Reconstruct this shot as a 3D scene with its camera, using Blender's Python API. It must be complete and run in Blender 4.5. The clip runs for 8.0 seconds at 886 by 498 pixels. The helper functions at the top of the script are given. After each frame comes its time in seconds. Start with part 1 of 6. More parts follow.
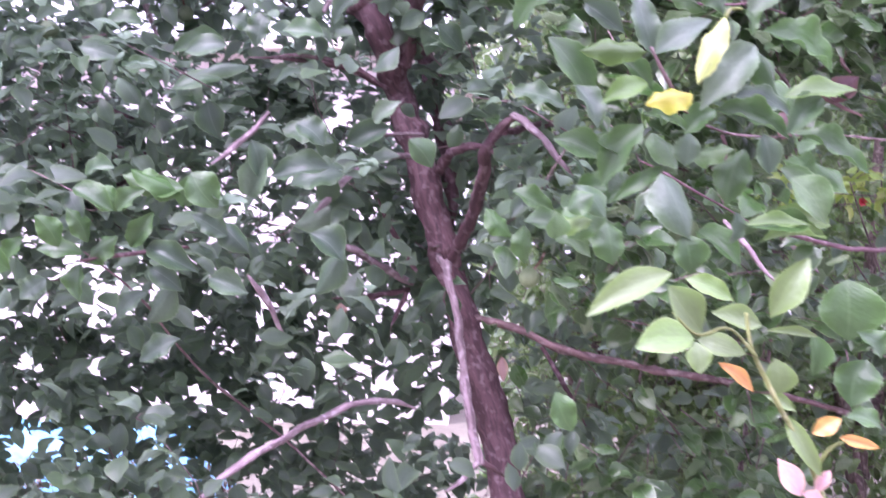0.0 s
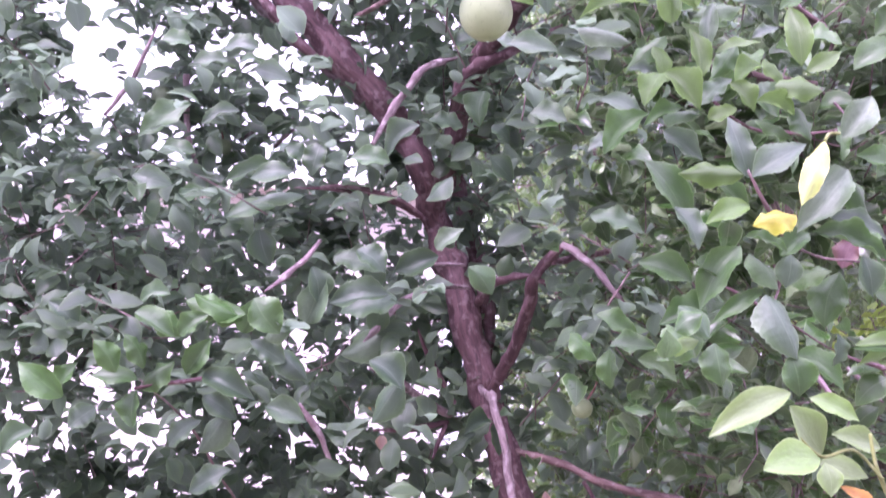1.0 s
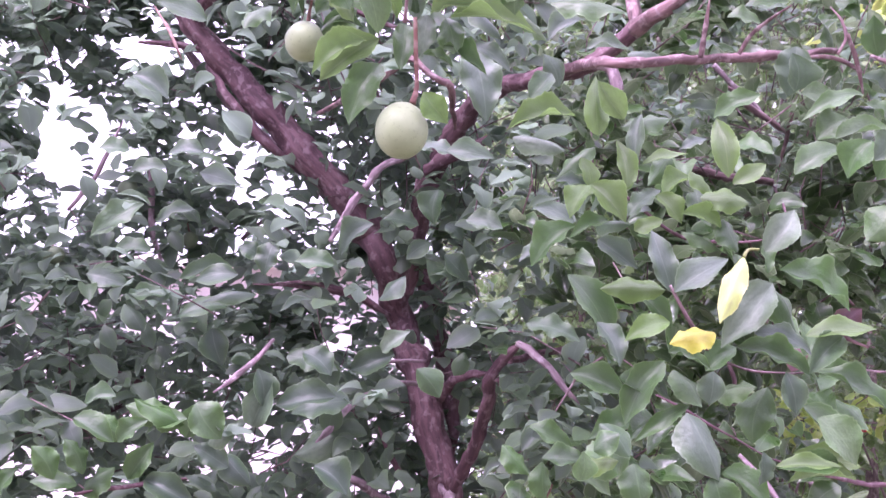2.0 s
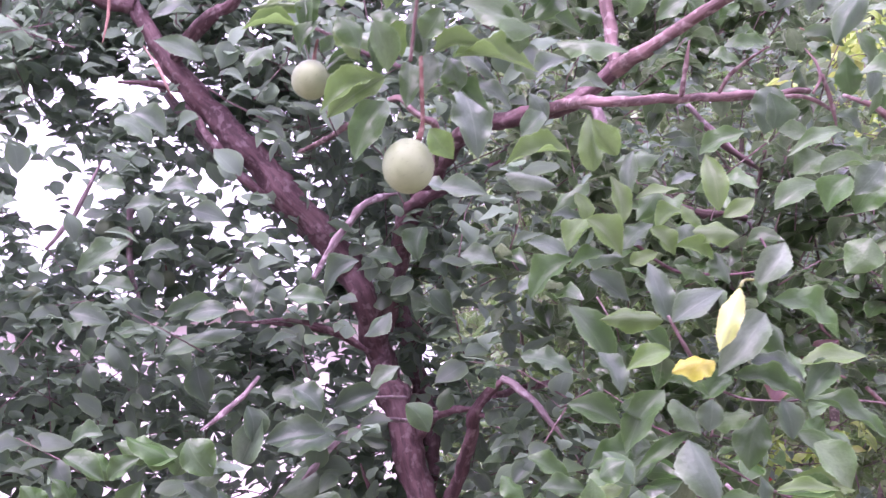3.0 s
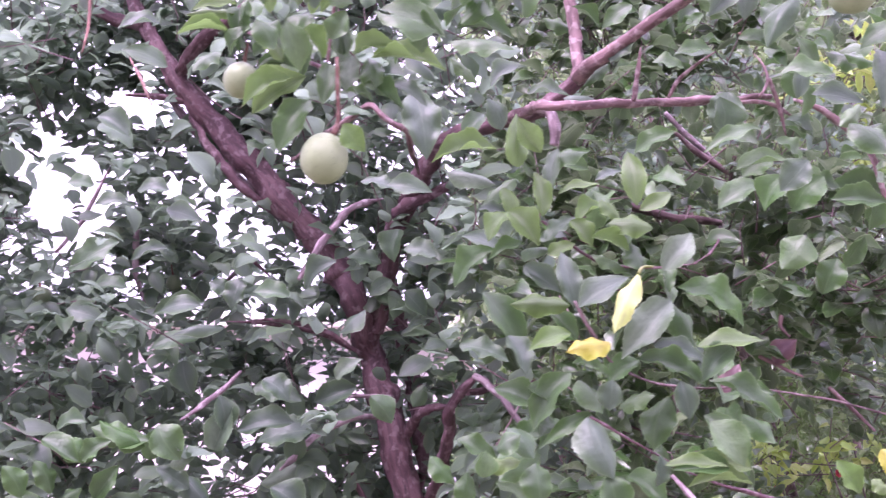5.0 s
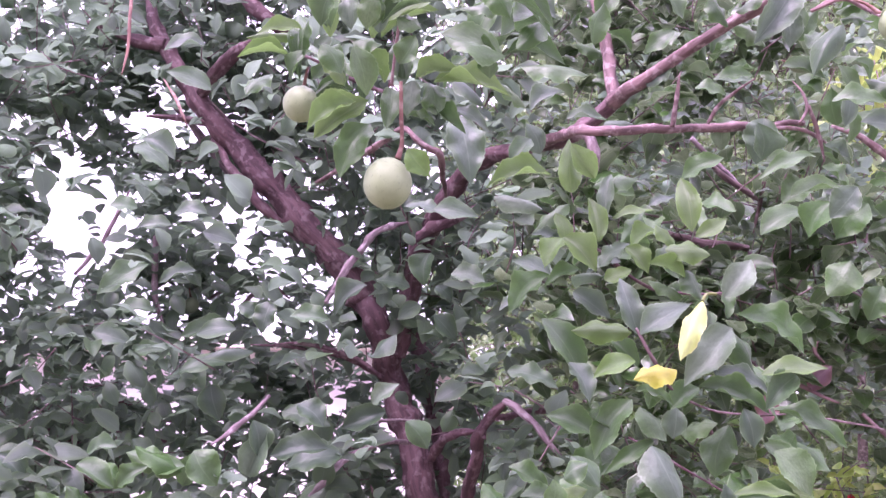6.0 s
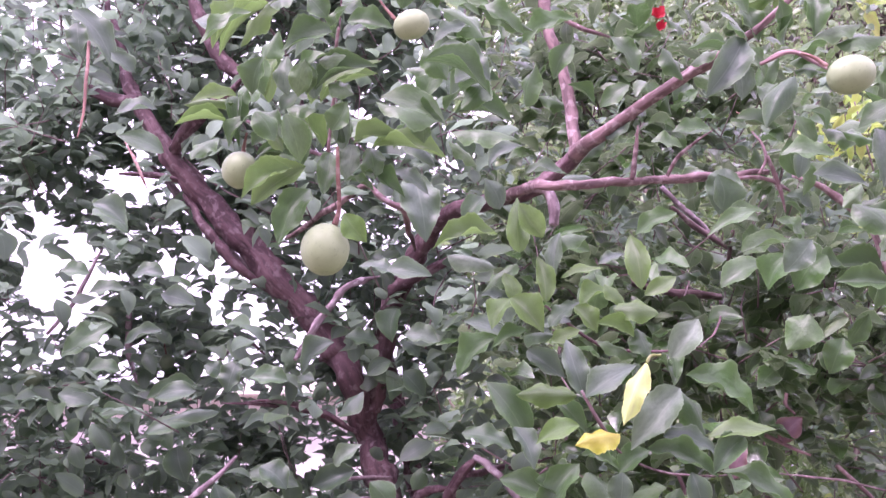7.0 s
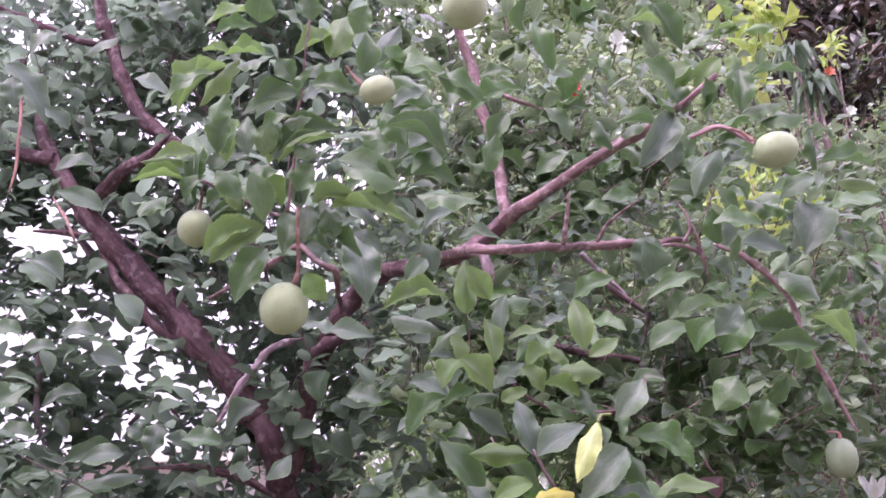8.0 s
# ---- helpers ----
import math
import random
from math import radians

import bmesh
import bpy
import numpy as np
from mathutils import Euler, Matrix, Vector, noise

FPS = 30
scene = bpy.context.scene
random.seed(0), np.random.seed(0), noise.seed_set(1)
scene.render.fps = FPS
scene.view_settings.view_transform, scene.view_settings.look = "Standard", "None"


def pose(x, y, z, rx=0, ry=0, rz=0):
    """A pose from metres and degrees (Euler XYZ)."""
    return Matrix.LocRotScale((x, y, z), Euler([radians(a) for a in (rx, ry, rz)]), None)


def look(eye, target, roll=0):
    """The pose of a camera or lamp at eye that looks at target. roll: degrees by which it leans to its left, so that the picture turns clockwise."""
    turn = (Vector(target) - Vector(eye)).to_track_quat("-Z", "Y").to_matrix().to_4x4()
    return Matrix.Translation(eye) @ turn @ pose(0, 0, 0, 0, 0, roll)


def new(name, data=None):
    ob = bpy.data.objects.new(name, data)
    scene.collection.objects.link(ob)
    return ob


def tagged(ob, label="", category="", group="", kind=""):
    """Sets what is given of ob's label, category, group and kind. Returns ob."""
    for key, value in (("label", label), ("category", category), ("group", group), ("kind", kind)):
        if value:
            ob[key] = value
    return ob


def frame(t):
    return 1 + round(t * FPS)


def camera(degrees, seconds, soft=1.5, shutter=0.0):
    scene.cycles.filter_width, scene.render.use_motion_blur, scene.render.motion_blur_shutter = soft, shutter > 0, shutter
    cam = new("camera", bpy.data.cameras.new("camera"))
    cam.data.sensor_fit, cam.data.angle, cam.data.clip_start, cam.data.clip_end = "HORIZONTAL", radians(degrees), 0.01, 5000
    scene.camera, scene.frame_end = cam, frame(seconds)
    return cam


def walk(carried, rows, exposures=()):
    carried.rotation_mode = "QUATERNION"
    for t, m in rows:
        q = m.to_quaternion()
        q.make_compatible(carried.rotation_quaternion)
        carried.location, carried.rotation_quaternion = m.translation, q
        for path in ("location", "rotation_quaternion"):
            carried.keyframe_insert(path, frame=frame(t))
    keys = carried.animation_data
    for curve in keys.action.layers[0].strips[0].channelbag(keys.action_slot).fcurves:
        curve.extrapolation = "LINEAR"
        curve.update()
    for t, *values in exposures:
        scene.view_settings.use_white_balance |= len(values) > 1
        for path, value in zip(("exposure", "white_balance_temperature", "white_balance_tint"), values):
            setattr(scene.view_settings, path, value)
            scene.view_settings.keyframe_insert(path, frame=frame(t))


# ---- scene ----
# A fruit tree in a garden, seen by a hand-held camera that tilts up its crown.
PATH = [
    (0, (0.014, 0.042, 1.621), (-0.040, 2.037, 1.738), 0.35),
    (0.5, (-0.084, 0.056, 1.629), (-0.143, 2.042, 1.862), 0.50),
    (1, (-0.132, 0.052, 1.596), (-0.150, 2.015, 1.981), 0.48),
    (1.5, (-0.052, 0.054, 1.642), (-0.079, 2.000, 2.105), 0.43),
    (1.7, (-0.014, 0.051, 1.651), (-0.056, 1.990, 2.138), 0.49),
    (2.8, (-0.110, 0.051, 1.623), (-0.039, 1.958, 2.219), 0.13),
    (3, (-0.091, 0.029, 1.630), (-0.031, 1.936, 2.230), -0.55),
    (3.5, (0.014, -0.006, 1.592), (0.039, 1.893, 2.220), -0.19),
    (4, (0.099, -0.024, 1.588), (0.090, 1.874, 2.219), -0.46),
    (4.5, (0.151, -0.050, 1.600), (0.106, 1.854, 2.211), -0.18),
    (5, (0.096, -0.040, 1.561), (0.038, 1.854, 2.202), 0.79),
    (5.2, (0.050, -0.040, 1.553), (0.002, 1.853, 2.197), 1.00),
    (6.3, (-0.007, -0.028, 1.571), (-0.030, 1.845, 2.272), 0.67),
    (6.5, (0.021, -0.020, 1.569), (-0.007, 1.848, 2.284), 0.42),
    (7, (0.079, -0.031, 1.602), (0.040, 1.822, 2.355), -0.12),
    (7.5, (-0.035, -0.030, 1.598), (0.080, 1.797, 2.405), -1.25),
    (8, (-0.010, -0.051, 1.588), (0.164, 1.745, 2.451), -2.11),
]
cam = camera(46.0, 8.0, soft=1.4, shutter=0.5)
walk(cam, [(t, look(eye, target, roll)) for t, eye, target, roll in PATH], [(0.0, 1.84, 5820, 47), (1.0, 1.81, 5960, 53), (1.5, 1.7, 5990, 54), (3.0, 1.56, 6040, 58), (3.5, 1.52, 6120, 56), (4.5, 1.52, 6170, 55), (5.0, 1.55, 6080, 58), (6.5, 1.48, 6160, 58), (7.0, 1.42, 6210, 56), (7.5, 1.35, 6290, 49), (8.0, 1.05, 6300, 46)])

# ---- world and sun: a bright overcast afternoon ----
SUN_UP, SUN_TURN = radians(51), radians(218)
world = bpy.data.worlds.new("world")
scene.world = world
world.use_nodes = True
wn, wl = world.node_tree.nodes, world.node_tree.links
wn.clear()
sky = wn.new("ShaderNodeTexSky")
sky.sky_type, sky.sun_disc = "NISHITA", False
sky.sun_elevation, sky.sun_rotation = SUN_UP, SUN_TURN
sky.air_density, sky.dust_density = 1.0, 4.0
# a closed cloud cover, brightest overhead
where = wn.new("ShaderNodeTexCoord")
height = wn.new("ShaderNodeSeparateXYZ")
wl.new(where.outputs["Generated"], height.inputs[0])
cover = wn.new("ShaderNodeValToRGB")
cover.color_ramp.elements[0].position, cover.color_ramp.elements[0].color = 0.0, (0.42, 0.41, 0.47, 1)
cover.color_ramp.elements[1].position, cover.color_ramp.elements[1].color = 1.0, (1.5, 1.46, 1.72, 1)
cover.color_ramp.elements.new(0.45).color = (0.66, 0.64, 0.73, 1)
wl.new(height.outputs[2], cover.inputs[0])
bright = wn.new("ShaderNodeVectorMath")
bright.operation = "SCALE"
bright.inputs["Scale"].default_value = 14.0
wl.new(cover.outputs[0], bright.inputs[0])
cloud = wn.new("ShaderNodeMix")
cloud.data_type = "RGBA"
cloud.inputs[0].default_value = 0.9
wl.new(bright.outputs[0], cloud.inputs[7])
back = wn.new("ShaderNodeBackground")
back.inputs["Strength"].default_value = 0.11
wout = wn.new("ShaderNodeOutputWorld")
wl.new(sky.outputs[0], cloud.inputs[6])
wl.new(cloud.outputs[2], back.inputs["Color"])
wl.new(back.outputs[0], wout.inputs["Surface"])
sun_data = bpy.data.lights.new("sun", "SUN")
sun_data.energy, sun_data.angle, sun_data.color = 1.5, radians(18), (1.0, 0.97, 0.94)
sun = new("sun", sun_data)
sun.matrix_world = look((-3.6, -4.6, 7.2), (0, 0, 0))


# ---- materials ----
def shader(name):
    m = bpy.data.materials.new(name)
    m.use_nodes = True
    nt = m.node_tree
    return m, nt.nodes, nt.links, nt.nodes["Principled BSDF"]


def mix(nodes, links, fac, a, b):
    n = nodes.new("ShaderNodeMix")
    n.data_type = "RGBA"
    for socket, v in ((n.inputs[0], fac), (n.inputs[6], a), (n.inputs[7], b)):
        if isinstance(v, (tuple, float, int)):
            socket.default_value = (*v, 1) if isinstance(v, tuple) else v
        else:
            links.new(v, socket)
    return n.outputs[2]


def ramp(nodes, links, value, stops):
    n = nodes.new("ShaderNodeValToRGB")
    while len(n.color_ramp.elements) < len(stops):
        n.color_ramp.elements.new(0.5)
    for e, (p, c) in zip(n.color_ramp.elements, stops):
        e.position, e.color = p, (*c, 1)
    links.new(value, n.inputs[0])
    return n.outputs[0]


def noise_value(nodes, links, scale, detail=3.0, stretch=None, space="Object"):
    c = nodes.new("ShaderNodeTexCoord")
    n = nodes.new("ShaderNodeTexNoise")
    n.inputs["Scale"].default_value, n.inputs["Detail"].default_value = scale, detail
    if stretch:
        mp = nodes.new("ShaderNodeMapping")
        mp.inputs["Scale"].default_value = stretch
        links.new(c.outputs[space], mp.inputs[0])
        links.new(mp.outputs[0], n.inputs["Vector"])
    else:
        links.new(c.outputs[space], n.inputs["Vector"])
    return n.outputs["Fac"]


def relief(nodes, links, bsdf, value, strength, distance):
    n = nodes.new("ShaderNodeBump")
    n.inputs["Strength"].default_value, n.inputs["Distance"].default_value = strength, distance
    links.new(value, n.inputs["Height"])
    links.new(n.outputs[0], bsdf.inputs["Normal"])


def leaf_material(name, dark, mid, light, single, gloss=0.36, through_light=0.28, dust=0.05):
    """Waxy leaf: colour varies from leaf to leaf, with a pale midrib, side veins and blotches; some light comes through."""
    m, nodes, links, bsdf = shader(name)
    if single:
        rnd = nodes.new("ShaderNodeObjectInfo").outputs["Random"]
    else:
        rnd = nodes.new("ShaderNodeNewGeometry").outputs["Random Per Island"]
    fresh = (mid[0] * 0.9, mid[1] * 1.12, mid[2] * 0.7)
    tone = ramp(nodes, links, rnd, [(0.0, dark), (0.3, mid), (0.5, fresh), (0.65, dark), (0.82, mid), (1.0, light)])
    blotch = noise_value(nodes, links, 9.0 if single else 38.0, 3.0)
    tone = mix(nodes, links, ramp(nodes, links, blotch, [(0.35, (0, 0, 0)), (0.75, (0.55, 0.55, 0.55))]), tone, tuple(0.62 * c for c in mid))
    uv = nodes.new("ShaderNodeUVMap")
    sep = nodes.new("ShaderNodeSeparateXYZ")
    links.new(uv.outputs[0], sep.inputs[0])
    off = nodes.new("ShaderNodeMath")
    off.operation = "SUBTRACT"
    off.inputs[1].default_value = 0.5
    links.new(sep.outputs[0], off.inputs[0])
    side = nodes.new("ShaderNodeMath")
    side.operation = "ABSOLUTE"
    links.new(off.outputs[0], side.inputs[0])
    rib = ramp(nodes, links, side.outputs[0], [(0.006, (0.16, 0.16, 0.16)), (0.03, (0, 0, 0))])
    pale = tuple(min(1.0, 1.5 * c + 0.05) for c in light)
    tone = mix(nodes, links, rib, tone, pale)
    slant = nodes.new("ShaderNodeMath")
    slant.operation = "MULTIPLY_ADD"
    slant.inputs[1].default_value = -0.7
    links.new(side.outputs[0], slant.inputs[0])
    links.new(sep.outputs[1], slant.inputs[2])
    wave = nodes.new("ShaderNodeMath")
    wave.operation = "MULTIPLY"
    wave.inputs[1].default_value = 62.0
    links.new(slant.outputs[0], wave.inputs[0])
    sine = nodes.new("ShaderNodeMath")
    sine.operation = "SINE"
    links.new(wave.outputs[0], sine.inputs[0])
    vein = ramp(nodes, links, sine.outputs[0], [(0.93, (0, 0, 0)), (1.0, (0.03, 0.03, 0.03))])
    tone = mix(nodes, links, vein, tone, pale)
    # Greener band near the margin, where less sky reflects, painted into the colour.
    band = ramp(nodes, links, side.outputs[0], [(0.24, (0, 0, 0)), (0.44, (0.5, 0.5, 0.5))])
    tone = mix(nodes, links, band, tone, (mid[0] * 1.05, mid[1] * 1.25, mid[2] * 0.55))
    # Pale rim: sheen on the cupped margins, painted into the base colour.
    edge = ramp(nodes, links, side.outputs[0], [(0.455, (0, 0, 0)), (0.485, (0.4, 0.4, 0.4))])
    tone = mix(nodes, links, edge, tone, pale)
    links.new(tone, bsdf.inputs["Base Color"])
    wax = nodes.new("ShaderNodeMath")
    wax.operation = "MULTIPLY_ADD"
    wax.inputs[1].default_value, wax.inputs[2].default_value = 0.3, gloss - 0.1
    links.new(blotch, wax.inputs[0])
    links.new(wax.outputs[0], bsdf.inputs["Roughness"])
    bsdf.inputs["Specular IOR Level"].default_value = 0.75
    bsdf.inputs["Sheen Weight"].default_value = dust
    bsdf.inputs["Sheen Roughness"].default_value = 0.4
    pucker = nodes.new("ShaderNodeMath")
    pucker.operation = "MULTIPLY_ADD"
    pucker.inputs[1].default_value = 45.0
    links.new(blotch, pucker.inputs[0])
    links.new(sine.outputs[0], pucker.inputs[2])
    relief(nodes, links, bsdf, pucker.outputs[0], 0.1, 0.0012)
    glow = nodes.new("ShaderNodeBsdfTranslucent")
    links.new(mix(nodes, links, 0.5, tone, tuple(min(1.0, 1.6 * c) for c in light)), glow.inputs["Color"])
    both = nodes.new("ShaderNodeMixShader")
    both.inputs[0].default_value = through_light
    links.new(bsdf.outputs[0], both.inputs[1])
    links.new(glow.outputs[0], both.inputs[2])
    links.new(both.outputs[0], nodes["Material Output"].inputs["Surface"])
    return m


def bark_material(name, dark, light, spots):
    """Bark with streaks along the wood, fine cracks and pale lichen spots."""
    m, nodes, links, bsdf = shader(name)
    grain = nodes.new("ShaderNodeAttribute")
    grain.attribute_name = "grain"

    def along(scale, detail):
        n = nodes.new("ShaderNodeTexNoise")
        n.inputs["Scale"].default_value, n.inputs["Detail"].default_value = scale, detail
        links.new(grain.outputs["Vector"], n.inputs["Vector"])
        return n.outputs["Fac"]

    broad = noise_value(nodes, links, 11.0, 5.0)
    tone = ramp(nodes, links, broad, [(0.3, dark), (0.7, light)])
    streak = along(70.0, 4.0)
    tone = mix(nodes, links, ramp(nodes, links, streak, [(0.38, (0.8, 0.8, 0.8)), (0.56, (0, 0, 0))]), tone, tuple(0.62 * c for c in dark))
    lichen = noise_value(nodes, links, 55.0, 6.0)
    tone = mix(nodes, links, ramp(nodes, links, lichen, [(0.53, (0, 0, 0)), (0.64, (0.65, 0.65, 0.65))]), tone, spots)
    crack = along(210.0, 3.0)
    tone = mix(nodes, links, ramp(nodes, links, crack, [(0.32, (0.5, 0.5, 0.5)), (0.42, (0, 0, 0))]), tone, tuple(0.4 * c for c in dark))
    links.new(tone, bsdf.inputs["Base Color"])
    bsdf.inputs["Roughness"].default_value = 0.75
    relief(nodes, links, bsdf, streak, 0.8, 0.006)
    return m


BARK = {
    "bark": bark_material("bark", (0.118, 0.06, 0.072), (0.215, 0.122, 0.138), (0.31, 0.22, 0.24)),
    "pinkbark": bark_material("pink_bark", (0.155, 0.092, 0.093), (0.35, 0.222, 0.224), (0.43, 0.335, 0.335)),
    "palebark": bark_material("pale_bark", (0.23, 0.16, 0.175), (0.46, 0.345, 0.38), (0.54, 0.45, 0.48)),
    "twigbark": bark_material("twig_bark", (0.12, 0.075, 0.078), (0.27, 0.18, 0.185), (0.36, 0.28, 0.28)),
    "shrubbark": bark_material("shrub_bark", (0.11, 0.076, 0.07), (0.25, 0.18, 0.17), (0.34, 0.28, 0.26)),
    "greenstem": bark_material("green_stem", (0.16, 0.2, 0.06), (0.3, 0.34, 0.12), (0.35, 0.36, 0.2)),
    "stalk": bark_material("stalk", (0.24, 0.115, 0.095), (0.4, 0.22, 0.185), (0.46, 0.32, 0.28)),
}
# Greyish crown tones; the sky's sheen on the leaves is put into them.
GREEN = ((0.084, 0.13, 0.094), (0.134, 0.197, 0.144), (0.21, 0.28, 0.21))
LEAF = {
    "leaf": leaf_material("leaf", (0.028, 0.076, 0.021), (0.062, 0.136, 0.042), (0.125, 0.215, 0.088), True, 0.4, 0.26),
    # Grey of leaves that mirror the sky, put into the base colour.
    "leaf_grey": leaf_material("leaf_grey", (0.04, 0.08, 0.048), (0.08, 0.138, 0.085), (0.17, 0.24, 0.155), True, 0.42, 0.3, 0.0),
    "leaf_light": leaf_material("leaf_light", (0.075, 0.148, 0.036), (0.12, 0.212, 0.062), (0.18, 0.285, 0.098), True, 0.42, 0.4),
    "leaf_young": leaf_material("leaf_young", (0.12, 0.19, 0.07), (0.155, 0.235, 0.088), (0.21, 0.29, 0.11), True),
    "leaf_yellow": leaf_material("leaf_yellow", (0.56, 0.58, 0.27), (0.6, 0.62, 0.32), (0.64, 0.66, 0.36), True),
    "leaf_gold": leaf_material("leaf_gold", (0.36, 0.34, 0.03), (0.41, 0.4, 0.05), (0.46, 0.46, 0.08), True),
    "leaf_orange": leaf_material("leaf_orange", (0.6, 0.25, 0.1), (0.62, 0.32, 0.12), (0.66, 0.4, 0.16), True),
    "leaf_mauve": leaf_material("leaf_mauve", (0.16, 0.085, 0.105), (0.22, 0.115, 0.14), (0.28, 0.16, 0.18), True),
    "leaf_pink": leaf_material("leaf_pink", (0.5, 0.28, 0.3), (0.58, 0.34, 0.35), (0.62, 0.4, 0.4), True),
}
# Right-side copy of the crown leaf, greener where less sky glare falls.
RIGHT_MASS = leaf_material("right_leaf_mass", (0.011, 0.036, 0.01), (0.05, 0.116, 0.034), (0.3, 0.39, 0.23), False, 0.26, 0.26, 0.0)
MASS = leaf_material("leaf_mass", *GREEN, False, 0.4, 0.66, 0.0)
SHRUB = leaf_material("shrub_leaf", (0.014, 0.042, 0.013), (0.085, 0.17, 0.043), (0.4, 0.5, 0.27), False, 0.22, 0.38, 0.0)
CROTON = leaf_material("croton_leaf", (0.16, 0.3, 0.05), (0.32, 0.45, 0.08), (0.55, 0.58, 0.2), False)
# Near-black leaf tone; the dark tree's shade is put into this colour.
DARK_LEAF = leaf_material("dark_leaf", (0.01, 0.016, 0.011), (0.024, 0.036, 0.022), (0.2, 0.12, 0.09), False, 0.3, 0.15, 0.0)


def fruit_material(name, low, high):
    m, nodes, links, bsdf = shader(name)
    a = noise_value(nodes, links, 26.0, 3.0)
    tone = ramp(nodes, links, a, [(0.3, low), (0.7, high)])
    speck = noise_value(nodes, links, 260.0, 2.0)
    tone = mix(nodes, links, ramp(nodes, links, speck, [(0.62, (0, 0, 0)), (0.7, (0.4, 0.4, 0.4))]), tone, tuple(0.75 * c for c in low))
    links.new(tone, bsdf.inputs["Base Color"])
    bsdf.inputs["Roughness"].default_value = 0.5
    bsdf.inputs["Subsurface Weight"].default_value = 0.0
    relief(nodes, links, bsdf, speck, 0.15, 0.001)
    return m


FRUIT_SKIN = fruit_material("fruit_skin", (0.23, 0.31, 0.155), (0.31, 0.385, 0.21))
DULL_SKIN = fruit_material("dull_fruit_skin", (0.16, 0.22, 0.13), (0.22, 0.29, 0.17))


def plain_material(name, low, high, scale, rough, bump=0.2, depth=0.01):
    m, nodes, links, bsdf = shader(name)
    a = noise_value(nodes, links, scale, 6.0)
    b = noise_value(nodes, links, scale * 9.0, 4.0)
    tone = ramp(nodes, links, a, [(0.3, low), (0.7, high)])
    tone = mix(nodes, links, ramp(nodes, links, b, [(0.35, (0.3, 0.3, 0.3)), (0.6, (0, 0, 0))]), tone, tuple(0.7 * c for c in low))
    links.new(tone, bsdf.inputs["Base Color"])
    bsdf.inputs["Roughness"].default_value = rough
    relief(nodes, links, bsdf, b, bump, depth)
    return m


SOIL = plain_material("soil", (0.13, 0.12, 0.085), (0.21, 0.195, 0.145), 0.7, 0.95, 0.5, 0.03)
PLASTER = plain_material("pink_plaster", (0.74, 0.66, 0.68), (0.82, 0.75, 0.76), 0.5, 0.9)
GREY_WALL = plain_material("grey_render", (0.2, 0.19, 0.17), (0.3, 0.28, 0.26), 0.6, 0.9)
CREAM = plain_material("cream_render", (0.74, 0.66, 0.6), (0.84, 0.78, 0.74), 0.8, 0.9)
DARK_GLASS = plain_material("window_glass", (0.05, 0.06, 0.07), (0.07, 0.08, 0.09), 1.0, 0.08, 0.0)
TARP = plain_material("blue_tarpaulin", (0.06, 0.33, 0.6), (0.16, 0.5, 0.78), 1.5, 0.4, 0.3, 0.03)
PETAL_RED = plain_material("red_petal", (0.55, 0.02, 0.05), (0.7, 0.05, 0.08), 30.0, 0.6)
PETAL_ORANGE = plain_material("orange_petal", (0.55, 0.16, 0.09), (0.68, 0.28, 0.16), 30.0, 0.6)
PETAL_WHITE = plain_material("white_petal", (0.74, 0.8, 0.72), (0.82, 0.88, 0.8), 30.0, 0.6)


# ---- mesh helpers ----
def part(name, bm, material, parent, label=""):
    """Links a bmesh as one mesh object under a thing or a part."""
    me = bpy.data.meshes.new(name)
    bm.to_mesh(me)
    bm.free()
    me.materials.append(material)
    ob = new(name, me)
    ob.parent = parent
    return tagged(ob, label)


def thing(name, place, label, category, group="", kind=""):
    ob = new(name)
    ob.empty_display_size = 0.1
    ob.location = place
    return tagged(ob, label, category, group, kind)


def smooth_line(points, radii, steps):
    """A curve through the points (Catmull-Rom), with radii between."""
    ps, rs = [Vector(p) for p in points], list(radii)
    ps = [2 * ps[0] - ps[1], *ps, 2 * ps[-1] - ps[-2]]
    out = []
    for i in range(1, len(ps) - 2):
        a, b, c, d = ps[i - 1 : i + 3]
        for k in range(steps):
            s = k / steps
            p = 0.5 * (2 * b + (c - a) * s + (2 * a - 5 * b + 4 * c - d) * s * s + (3 * b - a - 3 * c + d) * s**3)
            out.append((p, rs[i - 1] * (1 - s) + rs[i] * s))
    out.append((ps[-2], rs[-1]))
    return out


